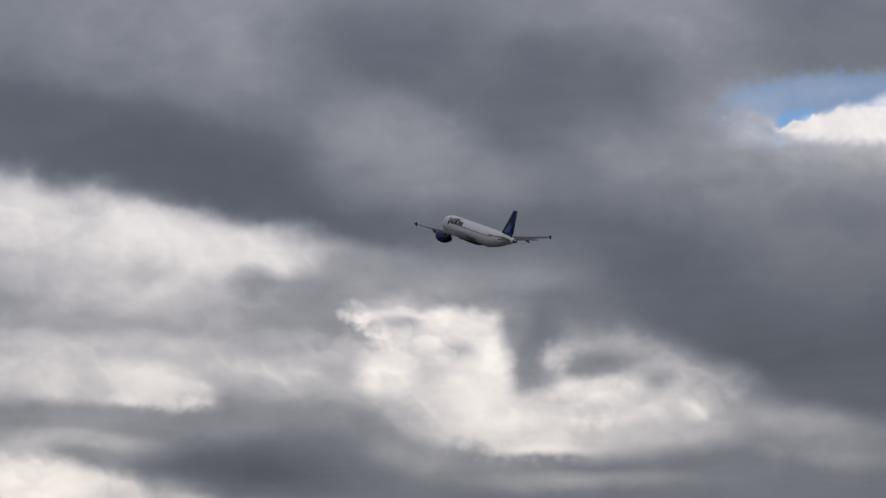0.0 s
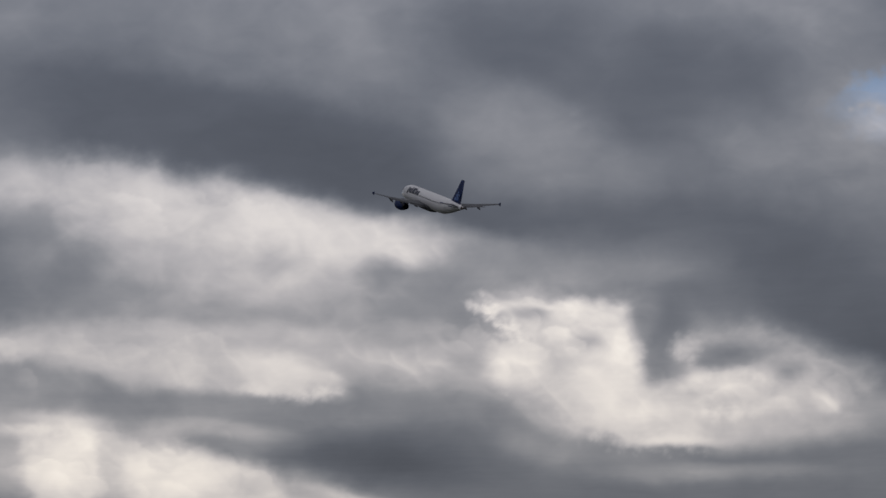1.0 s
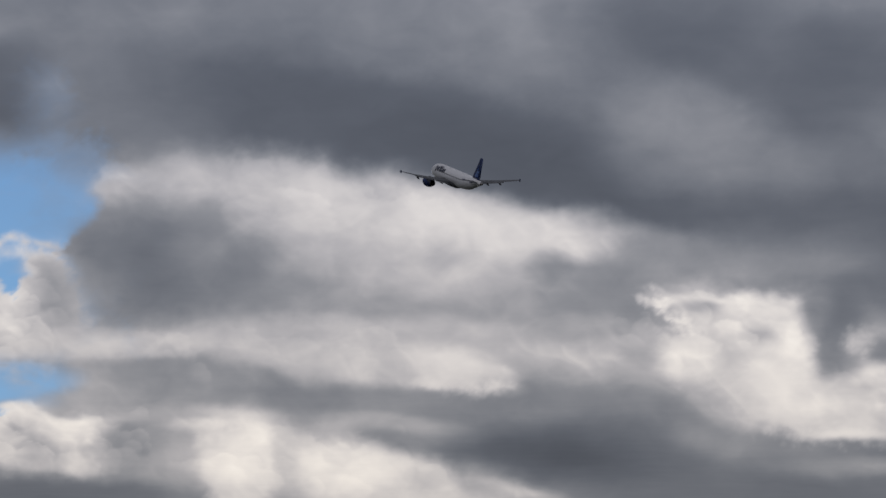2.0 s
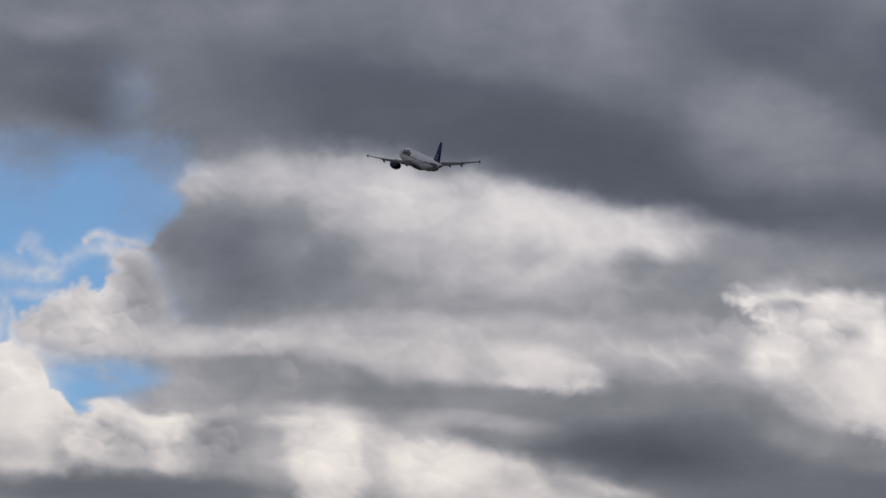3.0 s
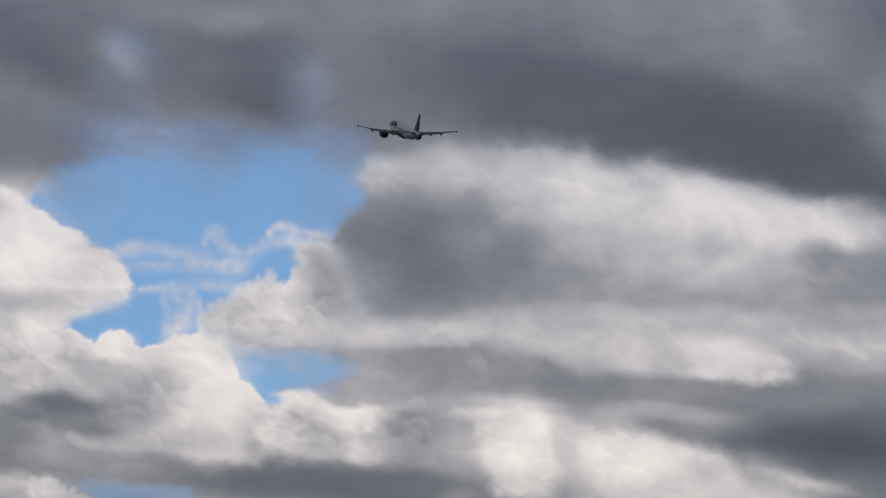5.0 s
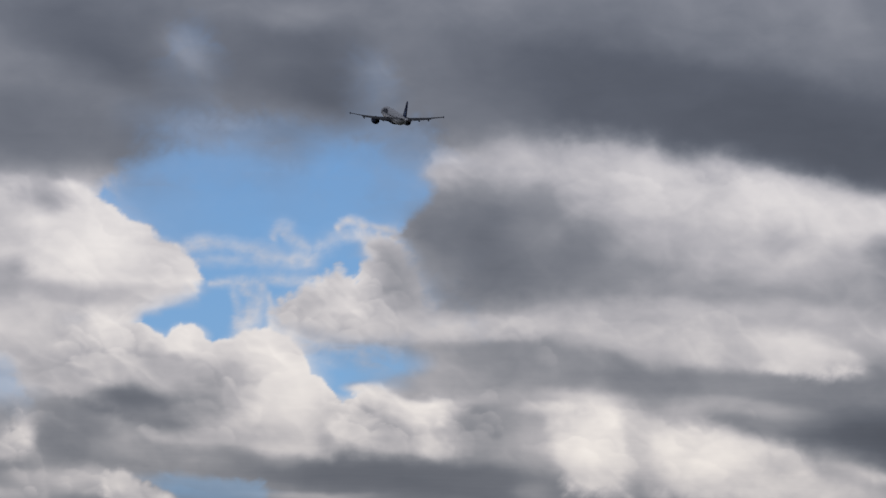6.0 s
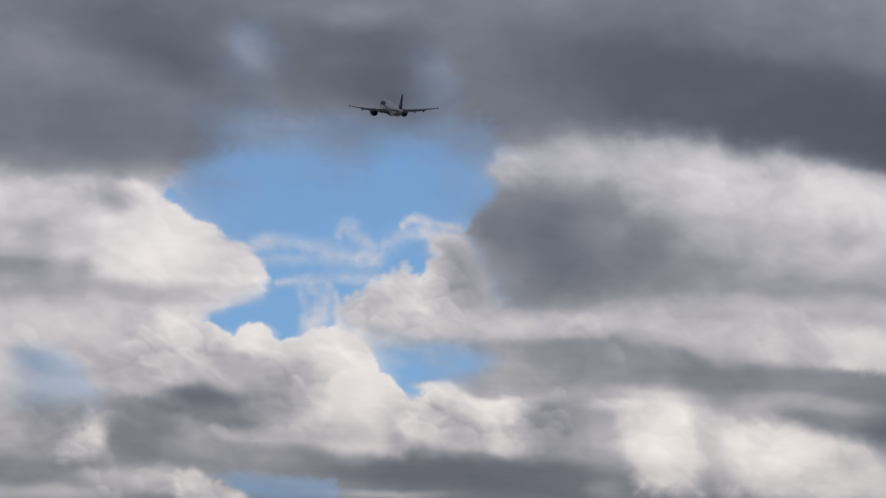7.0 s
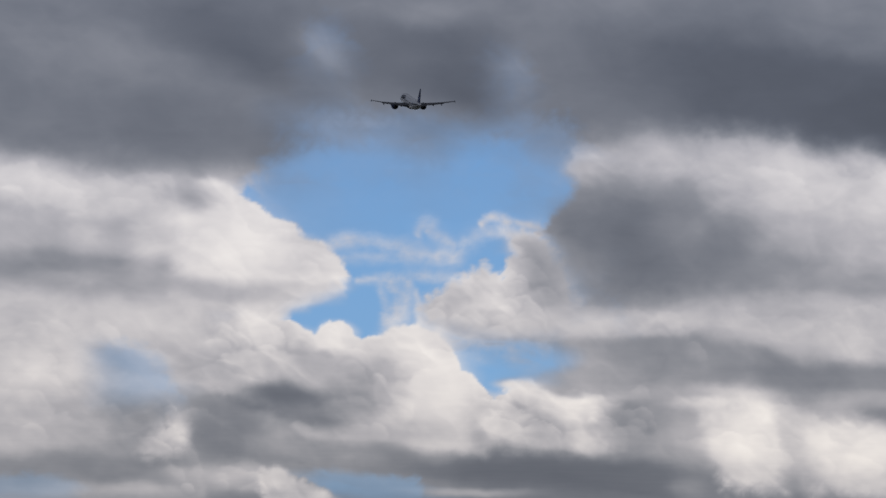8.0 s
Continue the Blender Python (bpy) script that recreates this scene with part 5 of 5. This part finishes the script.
def engine(plane, side):
    c = (MID - 10.9, side * 5.75, -2.20)
    outer = [(0.0, 1.02), (0.03, 1.08), (0.12, 1.15), (0.35, 1.24), (0.9, 1.33), (1.7, 1.36), (2.5, 1.32), (3.3, 1.18), (4.1, 0.97), (4.9, 0.74)]
    inner = [(4.9, 0.70), (4.2, 0.66), (3.0, 0.70), (1.2, 0.88), (0.4, 0.90), (0.08, 0.96), (0.0, 1.02)]
    e = part("engine", lathe(outer + inner, c), NAVY, plane, "dark blue engine nacelle")
    part("inlet_lip", lathe([(0.30, 1.235), (0.10, 1.16), (0.0, 1.09), (-0.05, 1.025), (0.0, 0.97), (0.14, 0.925), (0.20, 0.94), (0.08, 1.025), (0.16, 1.12), (0.30, 1.20), (0.30, 1.235)], c), SILVER, e, "polished metal inlet lip")
    part("fan", lathe([(0.95, 0.05), (1.0, 0.30), (1.25, 0.80), (1.35, 0.80), (1.35, 0.05)], c, close=True), BLACK, e)
    part("exhaust_cone", lathe([(3.4, 0.42), (4.3, 0.40), (4.9, 0.27), (5.4, 0.05)], c, close=True), BURNT, e, "heat-stained exhaust cone")
    part("exhaust_ring", lathe([(4.75, 0.80), (5.0, 0.73), (5.0, 0.68), (4.75, 0.70)], c), BURNT, e)
    rings = []
    for s, lo, hi, half in ((11.9, -1.05, -0.82, 0.05), (12.6, -1.15, -0.62, 0.16), (14.0, -1.15, -0.55, 0.20), (15.6, -1.45, -0.75, 0.18), (17.0, -1.35, -0.85, 0.06)):
        rings.append([Vector((MID - s, side * 5.75 + y, z)) for y, z in ((-half, lo), (half, lo), (half, (lo + hi) / 2), (half * 0.7, hi), (-half * 0.7, hi), (-half, (lo + hi) / 2))])
    part("pylon", loft(rings), WING_GREY, e)


def tail(plane):
    rings = []
    for z, s, c, t in ((1.35, 28.9, 6.4, 0.10), (1.95, 29.75, 5.55, 0.10), (3.6, 31.05, 4.35, 0.10), (5.5, 32.5, 3.1, 0.10), (7.2, 33.75, 2.1, 0.095), (7.65, 34.15, 1.75, 0.07)):
        rings.append([Vector((MID - s - d, h * 0.85, z)) for d, h in foil(c, t)])
    fin = part("fin", loft(rings), NAVY, plane, "dark blue tail fin with paler blocks")
    rings = []
    for z, s, c in ((2.3, 34.35, 1.15), (7.3, 35.25, 0.72)):
        rings.append([Vector((MID - s - d, h, z)) for d, h in foil(c, 0.17, 5)])
    part("rudder", loft(rings), NAVY, fin)
    # paler blocks painted low on the fin, both sides
    for face in (1, -1):
        for z0, z1, f0, f1 in ((2.4, 3.1, 0.30, 0.52), (3.2, 4.0, 0.36, 0.62), (2.5, 3.3, 0.56, 0.74), (4.1, 4.6, 0.42, 0.58), (3.5, 4.1, 0.66, 0.78)):
            pts = []
            for z, f in ((z0, f0), (z0, f1), (z1, f1), (z1, f0)):
                s = float(np.interp(z, (1.95, 7.65), (29.75, 34.15)))
                c = float(np.interp(z, (1.95, 7.65), (5.55, 1.75)))
                pts.append((MID - s - f * c, z, 0.05 * c * 0.9))
            bm = loft([[Vector((x, face * (h * 0.4), z)) for x, z, h in pts], [Vector((x, face * (h + 0.01), z)) for x, z, h in pts]])
            part("tail_marking", bm, BLUE, fin, "pale blue painted block", smooth=False)
    for side in (1, -1):
        rings = []
        for y, s, c, t in ((0.35, 31.6, 3.9, 0.10), (1.1, 32.1, 3.5, 0.10), (3.5, 33.55, 2.45, 0.10), (5.9, 35.0, 1.45, 0.09), (6.2, 35.25, 1.15, 0.05)):
            rings.append([Vector((MID - s - d, side * y, 1.10 + 0.105 * y + h)) for d, h in foil(c, t)])
        stab = part("tailplane", loft(rings), WING_GREY, plane, "grey horizontal tailplane")
        rings = []
        for y, s, c in ((1.2, 34.95, 0.95), (5.7, 36.0, 0.5)):
            rings.append([Vector((MID - s - d, side * y, 1.10 + 0.105 * y + h)) for d, h in foil(c, 0.16, 5)])
        part("elevator", loft(rings), FLAP_GREY, stab)


def airliner():
    plane = tagged(new("airliner"), "white twin-engine jet airliner with dark blue tail and engines, climbing", "airplane")
    rings = []
    stations = sorted({round(float(v), 2) for v in np.concatenate([[0, 0.12, 0.35, 0.6, 0.9, 1.3], np.arange(1.8, 37.2, 0.6), [37.2]])})
    for s in stations:
        rings.append([skin(s, k * 360 / 48) for k in range(48)])
    body_ = part("fuselage", loft(rings), WHITE, plane, "white painted round fuselage")
    # tail cone outlet, belly fairing
    part("tail_cone", lathe([(36.5 - MID, 0.42), (37.2 - MID, 0.26), (37.55 - MID, 0.19), (37.55 - MID, 0.15), (37.0 - MID, 0.13)], (0, 0, 1.06), 20), BURNT, body_, "dark metal tail cone outlet")
    rings = []
    for s, w, d in ((10.6, 0.5, 0.05), (11.6, 1.45, 0.30), (13.0, 1.95, 0.48), (16.0, 2.08, 0.58), (19.0, 2.0, 0.55), (20.6, 1.5, 0.35), (22.0, 0.5, 0.05)):
        rings.append([Vector((MID - s, w * math.cos(a), -1.25 - (0.85 + d) * max(math.sin(a), -0.25))) for a in [k * math.tau / 24 for k in range(24)]])
    part("belly_fairing", loft(rings), WING_GREY, plane, "grey wing root fairing")
    for side in (1, -1):
        wing(plane, side)
        engine(plane, side)
    tail(plane)
    # flight deck windows
    for a0, a1, s0, s1 in ((20, 44, 2.05, 2.75), (47, 68, 1.75, 2.45), (70, 89, 1.62, 2.3), (91, 110, 1.62, 2.3), (112, 133, 1.75, 2.45), (136, 160, 2.05, 2.75)):
        part("cockpit_window", patch(s0, s1, a0, a1, 0.015), DARK, body_, "dark cockpit window")
    # cabin windows and doors
    bm = bmesh.new()
    for y in (-0.02, 0.02):
        ring = [bm.verts.new((0.125 * math.cos(k * math.tau / 10), y, 0.185 * math.sin(k * math.tau / 10))) for k in range(10)]
        bm.faces.new(ring)
    vs = list(bm.verts)
    for k in range(10):
        bm.faces.new((vs[k], vs[(k + 1) % 10], vs[10 + (k + 1) % 10], vs[10 + k]))
    bmesh.ops.recalc_face_normals(bm, faces=bm.faces)
    pane = bpy.data.meshes.new("cabin_window")
    bm.to_mesh(pane)
    bm.free()
    pane.materials.append(DARK)
    for side in (1, -1):
        for k in range(42):
            s = 6.4 + 0.533 * k
            at = skin(s, 15, 0.0)
            ob = new("cabin_window", pane)
            ob.parent = body_
            ob.matrix_basis = pose(at.x, side * at.y, at.z, side * 15, 0, 0)
        for s0, s1 in ((4.6, 5.45), (29.6, 30.4)):
            for edge in ((s0, s0 + 0.05, -18, 38), (s1 - 0.05, s1, -18, 38), (s0, s1, 37, 38.5), (s0, s1, -19.5, -18)):
                a0, a1 = (edge[2], edge[3]) if side > 0 else (180 - edge[3], 180 - edge[2])
                part("door_seam", patch(edge[0], edge[1], a0, a1, 0.008, 1, 6), SEAM, body_)
        # the airline's name, as plain blocks of its size and colour, and small marks further aft
        for s0, s1, a0, a1 in ((6.2, 6.75, -6, 46), (7.0, 7.9, 12, 42), (8.1, 8.8, 6, 54), (9.1, 10.4, 10, 56), (10.6, 11.0, 10, 56), (11.2, 12.2, 10, 40), (12.4, 13.3, 10, 40)):
            a0, a1 = (a0 + 6, a1 + 6) if side > 0 else (174 - a1, 174 - a0)
            part("title_block", patch(s0, s1, a0, a1, 0.016, 3, 6), TITLE, body_, "dark blue painted title block")
        for s0, s1, a0, a1 in ((27.0, 28.8, 20, 27), (31.2, 32.8, -2, 8)):
            a0, a1 = (a0, a1) if side > 0 else (180 - a1, 180 - a0)
            part("small_marking", patch(s0, s1, a0, a1, 0.016, 3, 2), NAVY, body_, "small dark blue lettering block")
    rings = [[Vector((MID - s + d, y, 2.02 + h)) for d, y, h in ((0.3, 0.06, 0), (0.3, -0.06, 0), (-0.3, -0.03, 0.32), (-0.3, 0.03, 0.32))] for s in (9.0, 9.2)]
    part("antenna", loft(rings), WHITE, body_)
    return plane


PLANE = airliner()
FLIGHT = [
    (0.0, 15.0, 805.6, 116.9, 25.60, 16.71, 2.11),
    (0.5, -6.8, 841.1, 125.2, 25.48, 16.72, 1.90),
    (1.0, -28.6, 876.7, 133.4, 25.41, 16.68, 1.54),
    (1.5, -50.5, 912.3, 141.5, 25.33, 16.65, 1.22),
    (2.0, -72.1, 948.0, 149.3, 25.24, 16.66, 0.95),
    (3.5, -137.3, 1055.2, 173.6, 25.01, 16.57, -0.44),
    (4.0, -159.6, 1091.0, 181.5, 24.99, 16.60, -0.30),
    (5.5, -226.3, 1198.6, 205.0, 24.93, 16.69, 0.11),
    (6.0, -248.4, 1234.4, 212.8, 25.04, 16.65, -0.55),
    (6.5, -270.5, 1270.4, 220.7, 25.11, 16.68, -0.95),
    (7.0, -292.5, 1306.6, 228.2, 25.16, 16.71, -1.32),
    (7.5, -314.7, 1342.6, 236.1, 25.24, 16.75, -1.67),
    (8.0, -336.8, 1378.7, 243.3, 25.32, 16.76, -2.09),
]


def motions():
    walk(SKY, [(t, pose(DRIFT * (t - 4), 0, 0)) for t in range(9)])
    walk(PLANE, [(t, pose(x, y, z + EYE, bank, -nose_up, 90 + left)) for t, x, y, z, left, nose_up, bank in FLIGHT])


motions()
